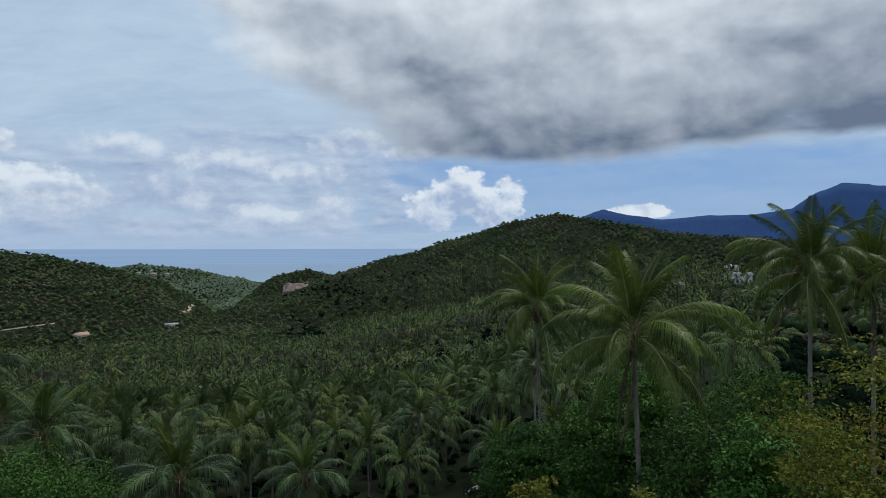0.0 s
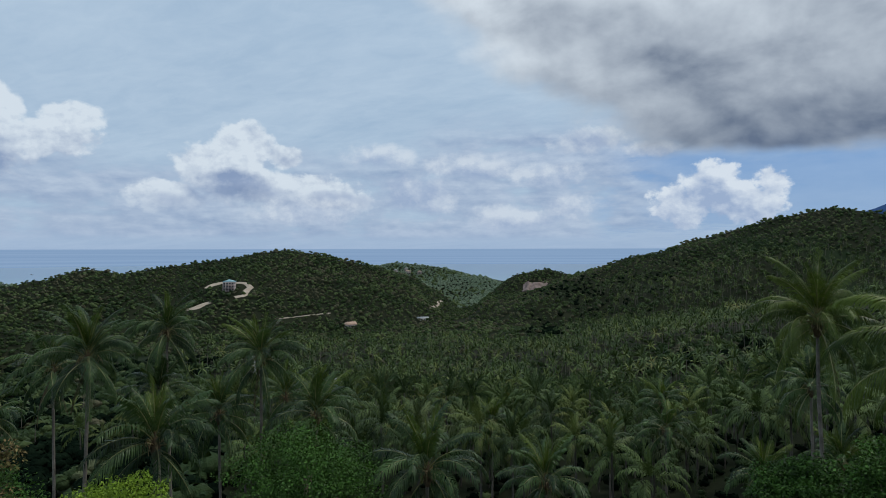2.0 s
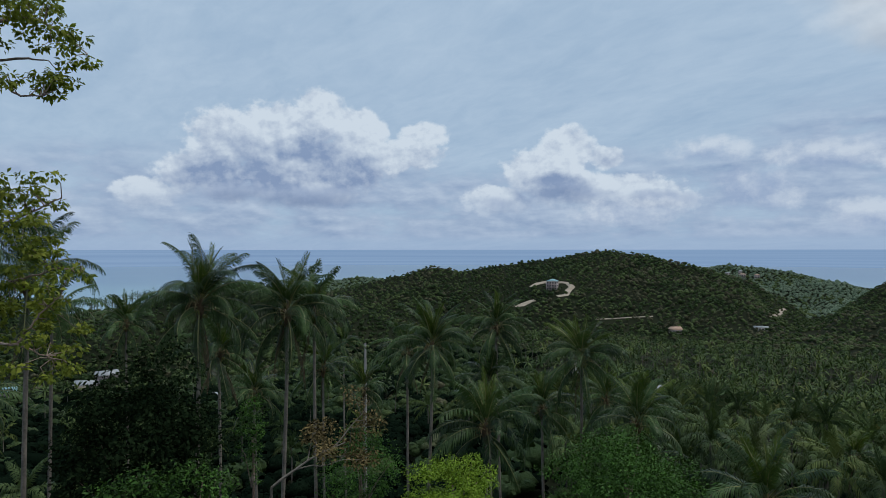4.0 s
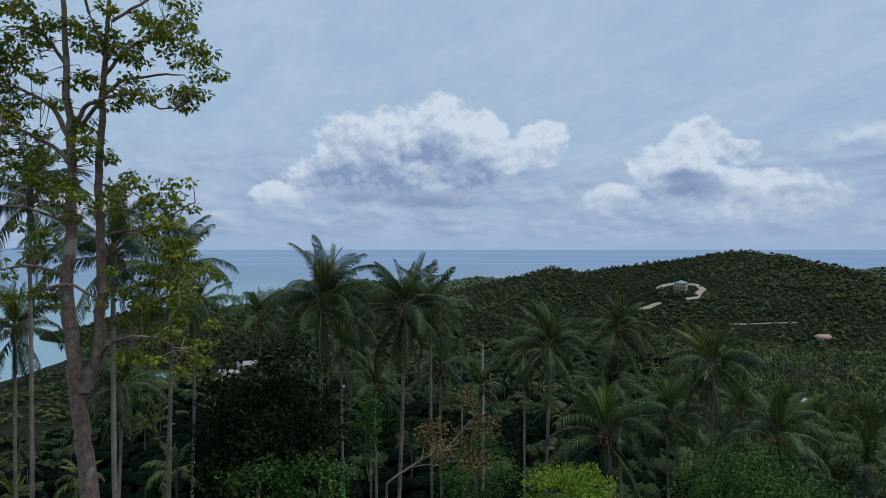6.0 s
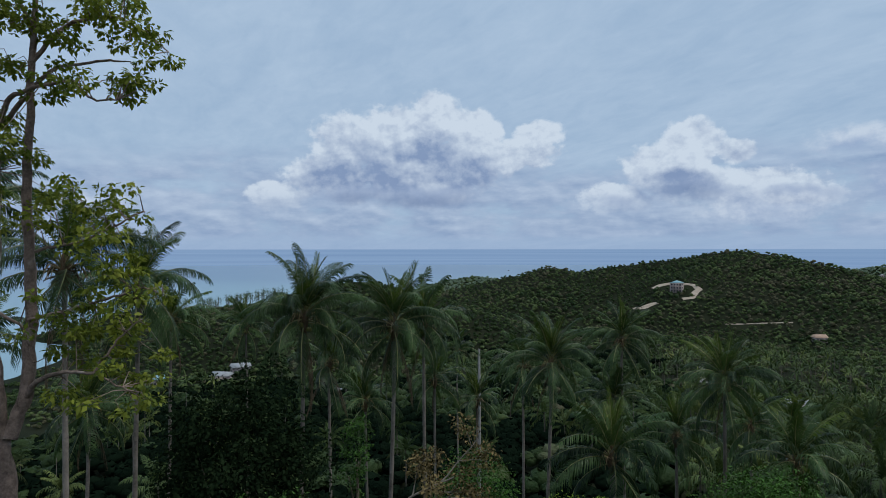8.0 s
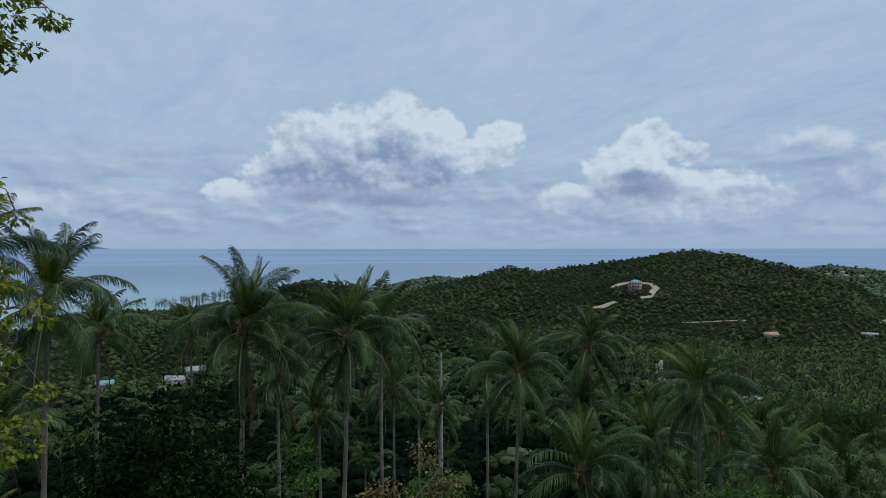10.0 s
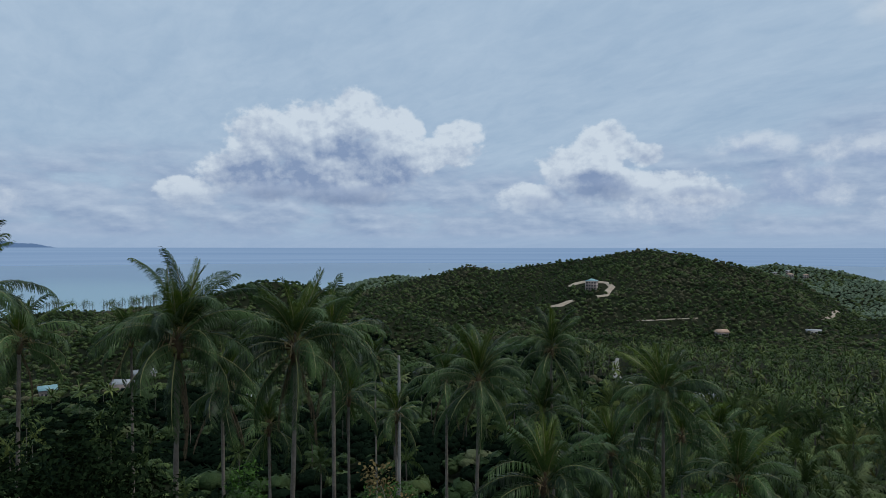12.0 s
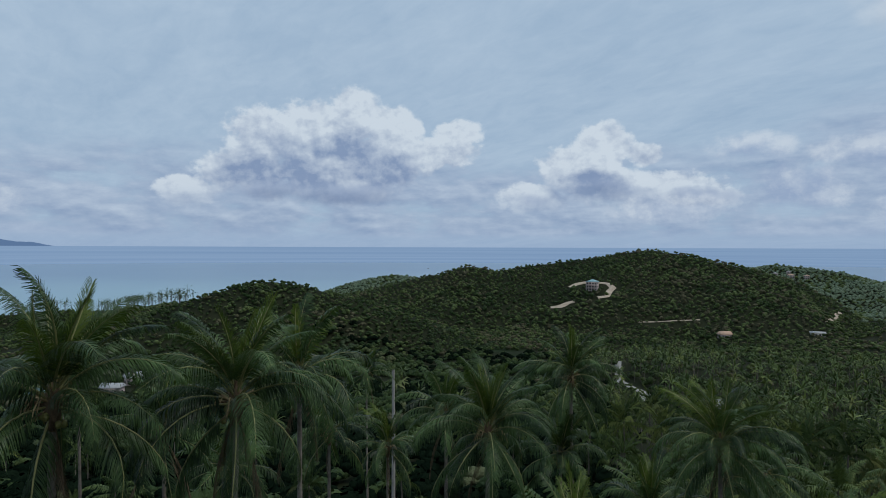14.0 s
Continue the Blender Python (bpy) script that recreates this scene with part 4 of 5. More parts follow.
def plant(name, label, places, shapes, mats, chances, seed, lo, hi):
    """One wood: crowns at the places given, each of one leaf colour."""
    x, y, z = places
    r = np.random.default_rng(seed)
    pieces = []
    drift = value_noise(x, y, 45, seed)
    # leaf colours change in drifts over the slope, with single trees that differ
    mood = 0.5 + 0.30 * value_noise(x, y, 70, seed + 3) + 0.22 * value_noise(x, y, 24, seed + 4) + r.normal(0, 0.22, len(x))
    rank = np.argsort(np.argsort(mood)) / max(len(x), 1)
    kind = np.searchsorted(np.cumsum(chances)[:-1], rank, side="right")
    for i in range(len(x)):
        v, f = shapes[r.integers(len(shapes))]
        s, t = r.uniform(lo, hi) * (1 + 0.22 * drift[i]), r.uniform(0, 6.28)
        if r.random() < 0.06:
            s *= 1.3
        c, e = math.cos(t) * s, math.sin(t) * s
        tall = r.uniform(0.55, 0.85)
        q = np.stack([v[:, 0] * c - v[:, 1] * e, v[:, 0] * e + v[:, 1] * c, v[:, 2] * s * tall], 1)
        pieces.append((q + (x[i], y[i], z[i] + s * 0.42), f, kind[i]))
    v, f, w = joined(pieces)
    tagged(new(name, mesh_np(name, v, [f], mats, w, smooth=True)), label, "woods", kind="stuff")


def build_woods():
    fine = [crown_clump(200 + k, 64, 5, 6, 4) for k in range(8)]
    mid = [crown_clump(300 + k, 66, 6, 6, 3) for k in range(8)]
    small = [crown_clump(350 + k, 16, 2, 5, 3) for k in range(8)]
    tiny = [crown_clump(450 + k, 9, 2, 5, 3) for k in range(8)]
    mats = [WOOD_DARK, WOOD_MID, WOOD_LIGHT, WOOD_OLIVE]
    r = np.random.default_rng(77)
    # between and under the palms of the valley
    x, y, z, d, a = scatter(6.2, 66, 330, 51)
    keep = r.random(len(x)) < np.where(a > 42, 0.95, 0.7)
    low = palm_share(x, y, d, a)
    x, y, z, low, d = x[keep], y[keep], z[keep], low[keep], d[keep]
    bush = low > 0.5
    plant("valley_scrub", "low leafy scrub filling the gaps under palms", (x[bush], y[bush], z[bush]), small, [WOOD_SHADED, WOOD_DARK, WOOD_MID, WOOD_LIGHT], [0.42, 0.36, 0.16, 0.06], 1, 1.1, 2.2)
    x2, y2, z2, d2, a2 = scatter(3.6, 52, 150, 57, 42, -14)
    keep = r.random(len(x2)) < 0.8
    plant("valley_scrub", "low leafy scrub filling the gaps under palms", (x2[keep], y2[keep], z2[keep]), small, [WOOD_SHADED, WOOD_DARK, WOOD_MID], [0.84, 0.13, 0.03], 15, 0.8, 1.5)
    xs, ys = np.array([(cx * k + ox, cy * k + oy) for cx, cy in OPEN_SLOPE for k in (0.96, 0.92, 0.88, 0.84) for ox in (-6, -2, 2, 6) for oy in (-3, 1.5)]).T
    xs, ys = xs + r.normal(0, 1.2, len(xs)), ys + r.normal(0, 1.2, len(xs))
    plant("valley_scrub", "low scrub on a cleared strip beside a road", (xs, ys, land(xs, ys)), small, mats, [0.45, 0.35, 0.15, 0.05], 16, 0.9, 1.5)
    n = ~bush & (d < 200)
    plant("valley_woods", "dense broadleaf woods in the valley, canopy shade in the leaf colour", (x[n], y[n], z[n]), fine, [WOOD_SHADED, WOOD_DARK, WOOD_MID], [0.85, 0.12, 0.03], 2, 2.8, 4.8)
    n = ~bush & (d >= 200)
    plant("valley_woods", "dense broadleaf woods in the valley, canopy shade in the leaf colour", (x[n], y[n], z[n]), mid, [WOOD_SHADED, WOOD_DARK, WOOD_MID, WOOD_OLIVE], [0.50, 0.36, 0.11, 0.03], 12, 2.8, 5.0)
    # the hills
    for spacing, near, far, shapes, seed, lo, hi in ((5.0, 300, 620, small, 3, 1.8, 3.3), (6.3, 620, 1100, tiny, 4, 2.2, 3.9)):
        x, y, z, d, a = scatter(spacing, near, far, 49 + seed)
        slope = (land(x * 1.02, y * 1.02) - z) / (0.02 * d)
        keep = (slope > -0.06) & (r.random(len(x)) > palm_share(x, y, d, a) * 0.75)
        x, y, z, d, a = x[keep], y[keep], z[keep], d[keep], a[keep]
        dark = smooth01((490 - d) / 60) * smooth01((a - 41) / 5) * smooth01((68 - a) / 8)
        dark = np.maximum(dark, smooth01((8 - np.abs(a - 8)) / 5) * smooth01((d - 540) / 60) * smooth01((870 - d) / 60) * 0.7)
        # some of these crowns take the leaf colour with painted shade
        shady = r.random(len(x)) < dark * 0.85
        plant("hill_woods", "thick dark green broadleaf woods on a valley side, part with shade in the leaf colour", (x[shady], y[shady], z[shady]), mid if near < 500 else tiny, [WOOD_SHADED, WOOD_DARK, WOOD_MID], [0.40, 0.44, 0.16], 10 + seed, 2.2, 3.8)
        x, y, z = x[~shady], y[~shady], z[~shady]
        plant("hill_woods", "broadleaf woods on a hillside, mixed greens", (x, y, z), shapes, mats, [0.32, 0.34, 0.20, 0.14], seed, lo, hi)
    x, y, z, d, a = scatter(6.6, 1100, 1720, 53, 92, 8)
    slope = (land(x * 1.02, y * 1.02) - z) / (0.02 * d)
    keep = slope > 0.0
    x, y, z = x[keep], y[keep], z[keep]
    plant("coast_woods", "headland woods by the sea, leaf colour paled for haze", (x, y, z), tiny, [WOOD_HAZED, WOOD_LIGHT], [0.8, 0.2], 5, 3.6, 6.0)


build_woods()


# ---- single broadleaf trees and bushes ----
def leafy(centres, radii, per, size, seed, droop=0.25, flat=0.75):
    """Leaves in clumps: each a pointed, slightly folded blade."""
    r = np.random.default_rng(seed)
    n = len(centres) * per
    which = np.repeat(np.arange(len(centres)), per)
    way = r.normal(0, 1, (n, 3))
    way /= np.linalg.norm(way, axis=1)[:, None]
    pos = np.asarray(centres)[which] + way * (np.asarray(radii)[which] * r.uniform(0.35, 1.0, n) ** 0.6)[:, None] * (1, 1, flat)
    ax = way * (1, 1, 0.4) + r.normal(0, 0.6, (n, 3)) + (0, 0, -droop)
    ax /= np.linalg.norm(ax, axis=1)[:, None]
    nor = r.normal(0, 0.36, (n, 3)) + (0, 0, 0.7) + way * 1.0
    side = np.cross(ax, nor)
    side /= np.linalg.norm(side, axis=1)[:, None] + 1e-9
    up = np.cross(side, ax)
    s = size * r.uniform(0.6, 1.35, n)[:, None]
    v = np.stack([pos, pos + ax * s * 0.5 + side * s * 0.27 + up * s * 0.08, pos + ax * s - up * s * 0.1, pos + ax * s * 0.5 - side * s * 0.27 + up * s * 0.08], 1).reshape(-1, 3)
    return v, np.arange(4 * n).reshape(-1, 4)


def broadleaf(name, label, x, y, z_top, radius, leaf, bark=None, clumps=60, per=40, size=0.22, squash=1.0, seed=0, category="tree", group="", stems=4, hollow=0.7, flat=0.75):
    """A tree or bush on the ground: trunk, limbs and a crown of clumps of leaves that reaches up to z_top."""
    bark = bark or BARK
    r = np.random.default_rng(seed + 500)
    base = float(land(x, y)[0]) - 0.1
    tall = z_top - base
    tree = new(name)
    tree.location = (x, y, base)
    tagged(tree, label, category, group)
    half = min(radius * squash, tall * 0.5)
    mid = tall - half
    c = r.normal(0, 1, (clumps, 3))
    c /= np.linalg.norm(c, axis=1)[:, None]
    c *= (r.uniform(hollow, 1.0, clumps) * (1 + 0.16 * np.sin(c[:, 0] * 5 + seed) + 0.12 * np.sin(c[:, 1] * 7)))[:, None]
    c = c * (radius, radius, half) * 0.86 + (0, 0, mid)
    c = c[c[:, 2] > 0.15]
    rad = radius * r.uniform(0.20, 0.38, len(c))
    fork = max(0.3, mid - half * 0.7)
    tv, tf = tube([(0, 0, -0.2), (0.1, 0, fork * 0.4), (0.05, 0.1, fork), (0, 0, mid)], np.array([1.3, 1.0, 0.85, 0.4]) * (0.05 + radius * 0.035), 8)
    part("trunk", mesh_np("trunk", tv, [tf], [bark], smooth=True), tree)
    for k in range(stems):
        e = c[r.integers(len(c))]
        m = e * 0.5 + np.array((0, 0, fork)) * 0.5 + r.normal(0, radius * 0.08, 3)
        lv, lf = tube([(0, 0, fork * 0.9), m, e], np.array([0.55, 0.35, 0.08]) * (0.05 + radius * 0.03), 6)
        part("limb", mesh_np("limb", lv, [lf], [bark], smooth=True), tree)
    v, f = leafy(c, rad, per, size, seed, flat=flat)
    part("crown", mesh_np("crown", v, [f], [leaf]), tree)
    return tree


broadleaf("broadleaf_tree", "dense dark green rounded tree with glossy leaves", -31.0, 9.1, 116.0, 3.7, LEAF_DARK_SHADED, clumps=260, per=95, size=0.21, squash=1.5, seed=1, hollow=0.72)
broadleaf("bush", "bright lime green young tree among palms", -24.8, 22.1, 110.0, 2.6, LEAF_LIGHT, clumps=60, per=170, size=0.14, squash=0.7, flat=0.4, hollow=0.5, seed=2)
broadleaf("broadleaf_tree", "spreading mid-green tree with feathery leaves below the palms", -24.7, 37.0, 108.0, 5.4, LEAF_MID, clumps=150, per=180, size=0.19, squash=0.6, flat=0.4, hollow=0.6, seed=3)
for _i, (_x, _y, _z, _r) in enumerate([(13.4, 17.4, 118.3, 4.2), (11.7, 18.0, 115.3, 2.0)]):
    broadleaf("broadleaf_tree", "young tree flushed with rust and yellow leaves", _x, _y, _z, _r, LEAF_RUST, clumps=int(16 * _r ** 1.6), per=95, size=0.13, flat=0.22, squash=1.0, hollow=0.55, seed=4 + 7 * _i, group="rust-flushed young trees")
broadleaf("bush", "rust-tipped shrub top below the palms", 3.0, 19.8, 112.7, 0.95, LEAF_RUST, clumps=60, per=58, size=0.13, flat=0.3, squash=1.2, seed=5)
broadleaf("bush", "rust-tipped shrub top below the palms", 5.9, 19.1, 112.6, 0.95, LEAF_RUST, clumps=60, per=58, size=0.13, flat=0.3, squash=1.2, seed=6)
for _i, (_x, _y, _z, _r, _m) in enumerate([(18.7, 37.6, 114.3, 4.6, LEAF_MID), (9.7, 38.8, 111.3, 3.6, LEAF_MID), (13.3, 31.3, 112.2, 4.2, LEAF_MID), (14.7, 26.2, 113.0, 3.2, LEAF_MID), (5.5, 42.0, 108.5, 3.0, LEAF_MID), (12.5, 40.5, 112.5, 3.2, LEAF_MID)]):
    broadleaf("broadleaf_tree", "thick mid-green broadleaf tree beside coconut palms", _x, _y, _z, _r, _m, clumps=120, per=170, size=0.20, squash=1.1, flat=0.36, hollow=0.6, seed=20 + _i, group="broadleaf trees by the palms")
broadleaf("bush", "leafy green bush below a dark tree", -26.4, 7.5, 111.9, 1.7, LEAF_MID, clumps=60, per=40, size=0.17, seed=31)
broadleaf("bush", "leafy green bush below a dark tree", -26.9, 9.9, 111.7, 1.8, LEAF_MID, clumps=60, per=40, size=0.17, seed=32)
broadleaf("vine_clad_stump", "tall stump wrapped in green creeper", -34.4, 15.4, 112.6, 0.9, LEAF_MID, clumps=60, per=30, size=0.15, squash=3.0, seed=33, category="stump")
broadleaf("broadleaf_tree", "yellow-green tree at the shaded wood edge", -40.0, 26.0, 107.0, 3.2, LEAF_MID, clumps=110, per=44, size=0.2, seed=34)


def understorey():
    """Shrubs and saplings on the ground of the near slope."""
    r = np.random.default_rng(66)
    kinds = []
    # most shrubs get the dark leaf, whose colour stands for shade below palms
    for k, (leaf, sq) in enumerate(((LEAF_DARK_SHADED, 0.9), (LEAF_DARK_SHADED, 1.3), (LEAF_DARK_SHADED, 1.0), (LEAF_DARK_SHADED, 1.2), (LEAF_MID, 0.7))):
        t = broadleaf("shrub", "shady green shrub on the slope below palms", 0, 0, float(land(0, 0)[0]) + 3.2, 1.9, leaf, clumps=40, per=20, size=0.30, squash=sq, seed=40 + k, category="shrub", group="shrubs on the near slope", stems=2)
        kinds.append(t)
    n = 0
    for _ in range(2000):
        d, a = math.sqrt(r.uniform(17 ** 2, 70 ** 2)), radians(r.uniform(-44, 102))
        x, y = -d * math.sin(a), d * math.cos(a)
        if math.hypot(x + 8, y - 6) < 14 and d < 24:
            continue
        s = r.uniform(0.75, 1.35) * (0.75 if d < 26 else 1.0)
        ob = kinds[r.integers(5)]
        m = Matrix.Translation((x, y, float(land(x, y)[0]) - 0.1)) @ pose(0, 0, 0, 0, 0, r.uniform(0, 360))
        q = copy_thing(ob, m)
        q.scale = (s, s, s * r.uniform(0.8, 1.4))
        n += 1
        if n >= 150:
            break
    for ob in kinds:
        ob.location = (-20 - 3 * kinds.index(ob), 30 + kinds.index(ob), float(land(-20 - 3 * kinds.index(ob), 30 + kinds.index(ob))[0]) - 0.1)


understorey()

# ---- roads, bare earth and rock ----
def ground_strip(name, label, line, width, mat, category="road", lift=0.5):
    """A road or bare patch that follows the ground."""
    p = np.array(line, float)
    seg = np.concatenate([[0], np.cumsum(np.hypot(*np.diff(p[:, :2], axis=0).T))])
    s = np.arange(0, seg[-1] + 0.1, 2.0)
    c = np.stack([np.interp(s, seg, p[:, k]) for k in range(2)], 1)
    way = np.gradient(c, axis=0)
    way /= np.linalg.norm(way, axis=1)[:, None] + 1e-9
    side = np.stack([-way[:, 1], way[:, 0]], 1)
    w = np.interp(s, seg, p[:, 2]) * width
    rows = []
    for k in np.linspace(-0.5, 0.5, 5):
        edge = value_noise(s + 50 * k, s * 0, 5, 7) * 0.35 * abs(k) * 2
        q = c + side * (k * w + edge)[:, None]
        rows.append(np.stack([q[:, 0], q[:, 1], land(q[:, 0], q[:, 1]) + lift * (1 - 0.9 * (abs(k) == 0.5))], 1))
    v, n = np.concatenate(rows), len(s)
    i, j = np.arange(4)[:, None] * n, np.arange(n - 1)[None]
    f = np.stack([i + j, i + j + 1, i + n + j + 1, i + n + j], -1).reshape(-1, 4)
    tagged(new(name, mesh_np(name, v, [f], [mat], smooth=True)), label, category, kind="structure")


ground_strip("road", "pale concrete road winding down through palms", [(-275, 345, 1), (-264, 329, 1), (-243, 302, 1), (-228, 285, 1.2), (-214, 275, 1.6), (-200, 267, 1.8), (-182, 244, 1.2), (-158, 217, 1.2), (-143, 209, 1.2)], 3.6, CONCRETE)
ground_strip("road", "bare earth track looping round a hillside house", [(-497, 538, 1), (-497, 549, 1.2), (-492, 559, 1.2), (-480, 563, 1), (-466, 568, 1), (-455, 563, 1.3), (-450, 550, 1.3), (-440, 534, 1.1), (-444, 523, 1)], 5.5, DIRT, lift=1.0)
ground_strip("road", "bare earth cutting on the hillside", [(-470, 481, 0.7), (-464, 489, 1.6), (-463, 500, 1.3), (-458, 507, 0.5)], 6.5, DIRT, lift=1.0)
ground_strip("road", "thin pale track along the foot of a hill", [(-378, 502, 1), (-364, 520, 0.7), (-352, 530, 1), (-338, 541, 0.8)], 2.2, DIRT)
ground_strip("road", "bare earth road through the gap between hills", [(-284, 668, 0.8), (-293, 690, 1.2), (-304, 725, 1.2), (-318, 770, 1.3), (-332, 815, 1.2), (-344, 858, 1.0)], 5, DIRT)
ground_strip("road", "white concrete yard among palm trunks", [(3.0, 80.4, 1), (4, 80.1, 1), (5.6, 79.8, 1)], 1.5, CONCRETE, lift=0.15)


def rock_face():
    r = np.random.default_rng(12)
    u, w = np.meshgrid(np.linspace(-1, 1, 40), np.linspace(0, 1, 15))
    a = radians(13.3)
    across, out = np.array([math.cos(a), math.sin(a)]), np.array([-math.sin(a), math.cos(a)])
    deep = 893 + 20 * w + value_noise(u * 40, w * 20, 6, 3) * 2.5 + 10 * u ** 2
    p = across * (u * (19 + 4 * value_noise(w * 9, w * 0, 3, 2)))[..., None] + out * deep[..., None]
    z = 57 + 15 * w * (1 - 0.5 * u ** 2 + 0.25 * value_noise(u * 20, u * 0, 6, 4)) + value_noise(u * 30, w * 30, 4, 9) * 1.2
    back = p[-1] + out * 34
    p, z = np.concatenate([p, back[None]]), np.concatenate([z, land(back[:, 0], back[:, 1])[None] - 1])
    v = np.concatenate([p.reshape(-1, 2), z.reshape(-1, 1)], 1)
    i, j = np.arange(15)[:, None] * 40, np.arange(39)[None]
    f = np.stack([i + j, i + j + 1, i + 41 + j, i + 40 + j], -1).reshape(-1, 4)
    tagged(new("rock_face", mesh_np("rock_face", v, [f], [ROCK])), "pinkish cut rock face on a wooded hill", "rock", kind="structure")


rock_face()


# ---- houses ----
def house(label, x, y, z, wide, deep, storeys, wall_mat, roof_mat, turn, hip=True, pitch=0.35, storey=3.0, columns=0, bays=4, eave=0.7):
    """A small house with storeys, windows on its front and a pitched roof."""
    h = new("house")
    h.matrix_basis = pose(x, y, z, 0, 0, turn)
    tagged(h, label, "house")
    tall = storeys * storey

    def one(name, geo, mat, parent=h, lab=""):
        return part(name, mesh_np(name, geo[0], [geo[1]], [mat]), parent, lab)
    one("wall", box(0, 0, tall / 2 - 1.5, wide, deep, tall + 3), wall_mat)
    a, b, rise = wide / 2 + eave, deep / 2 + eave, pitch * (deep / 2 + eave)
    ridge = max(a - b, 0.3) if hip else a
    v = np.array([(-a, -b, 0), (a, -b, 0), (a, b, 0), (-a, b, 0), (-a, -b, 0.18), (a, -b, 0.18), (a, b, 0.18), (-a, b, 0.18), (-ridge, 0, rise + 0.18), (ridge, 0, rise + 0.18)]) + (0, 0, tall)
    f4 = np.array([(0, 3, 2, 1), (0, 1, 5, 4), (1, 2, 6, 5), (2, 3, 7, 6), (3, 0, 4, 7), (4, 5, 9, 8), (6, 7, 8, 9)])
    f3 = np.array([(5, 6, 9), (7, 4, 8)])
    part("roof", mesh_np("roof", v, [f4, f3], [roof_mat]), h)
    for s in range(storeys):
        zc = s * storey + 1.6
        if storeys > 1:
            one("floor_slab", box(0, -deep / 2 - 0.5, s * storey, wide + 0.3, 1.0, 0.25), wall_mat)
        for k in range(bays):
            xc = (k + 0.5) / bays * wide - wide / 2
            w = one("window", box(xc, -deep / 2 - 0.03, zc, wide / bays * 0.55, 0.08, 1.7), GLASS_DARK)
            one("frame", box(xc, -deep / 2 - 0.09, zc - 0.9, wide / bays * 0.62, 0.16, 0.1), wall_mat, w)
        for sx in (-1, 1):
            one("window", box(sx * (wide / 2 + 0.03), 0, zc, 0.08, deep * 0.4, 1.5), GLASS_DARK)
    for k in range(columns):
        xc = k / max(columns - 1, 1) * wide - wide / 2
        one("column", box(xc, -deep / 2 - 1.0, tall / 2 - 1, 0.45, 0.45, tall + 2), wall_mat)
    return h


def facing(x, y):
    """The turn that sets a house's front towards the slope where the drone hovers."""
    return math.degrees(math.atan2(y, x)) - 90


house("white three-storey villa with teal hipped roof on the hillside", -467, 543, 71.6, 11.5, 10, 4, WALL_PINK, ROOF_TEAL, facing(-467, 543) - 12, storey=3.3, columns=5, pitch=0.42)
house("low house with long white sheet roof among trees", -262, 599, float(land(-262, 599)[0]) - 0.6, 11, 5, 1, WALL_WHITE, ROOF_GREY, facing(-262, 599) + 10, hip=False, storey=3.2)
house("low house with tan tiled roof among trees", -301, 517, float(land(-301, 517)[0]), 9, 7, 1, WALL_PINK, ROOF_RED, facing(-301, 517) + 30, hip=False, pitch=0.55, storey=3.4)
house("small white house with grey roof between palms", -156, 250, float(land(-156, 250)[0]), 9, 5, 1, WALL_WHITE, ROOF_GREY, facing(-156, 250) + 8, hip=False, storey=4.5)
house("white hillside house with pale roof", 270, 637, float(land(270, 637)[0]), 13, 9, 2, WALL_PINK, ROOF_GREY, facing(270, 637) + 10, bays=4, storey=3.2)
house("pink-walled hillside house with red roof", 245, 640, float(land(245, 640)[0]), 10, 8, 2, WALL_PINK, ROOF_RED, facing(245, 640) - 5, storey=3.2)
house("tall unfinished grey concrete house on the slope", 315, 678, float(land(315, 678)[0]), 14, 10, 4, WALL_PINK, ROOF_GREY, facing(315, 678), bays=5, columns=5, storey=3.6)
house("small white house with pale roof on a wooded slope", 166, 345, float(land(166, 345)[0]), 9, 6, 1, WALL_WHITE, ROOF_GREY, facing(166, 345) + 20, hip=False, storey=5)
house("long low white house across the palm slope", 136, 574, float(land(136, 574)[0]), 14, 7, 1, WALL_PINK, ROOF_GREY, facing(136, 574), hip=False, storey=4)
house("low house with pale sheet roof behind the palms", -384, 75, float(land(-384, 75)[0]), 10, 7, 1, WALL_PINK, ROOF_GREY, facing(-384, 75) + 12, hip=False, storey=4, pitch=0.5)
house("low house with pale sheet roof behind the palms", -356, 60, float(land(-356, 60)[0]), 9, 6, 1, WALL_PINK, ROOF_GREY, facing(-356, 60) - 25, hip=False, storey=4, pitch=0.5)
house("low house with teal sheet roof behind the palms", -376, 29, float(land(-376, 29)[0]) - 1.0, 7, 6, 1, WALL_PINK, ROOF_TEAL, facing(-376, 29) + 8, hip=False, storey=4, pitch=0.5)
house("white-walled house half hidden by palms", -266, 92, float(land(-266, 92)[0]), 9, 7, 1, WALL_WHITE, ROOF_GREY, facing(-266, 92) + 18, storey=3.6)
for _k, (_x, _y, _w) in enumerate([(-625, 1340, 13), (-652, 1330, 9), (-600, 1352, 10), (-640, 1362, 8)]):
    house("far pale house on a coastal headland", _x, _y, float(land(_x, _y)[0]) + 0.5, _w, 8, 2, WALL_PINK, ROOF_GREY if _k % 2 else ROOF_RED, facing(_x, _y), bays=3, storey=3.6)


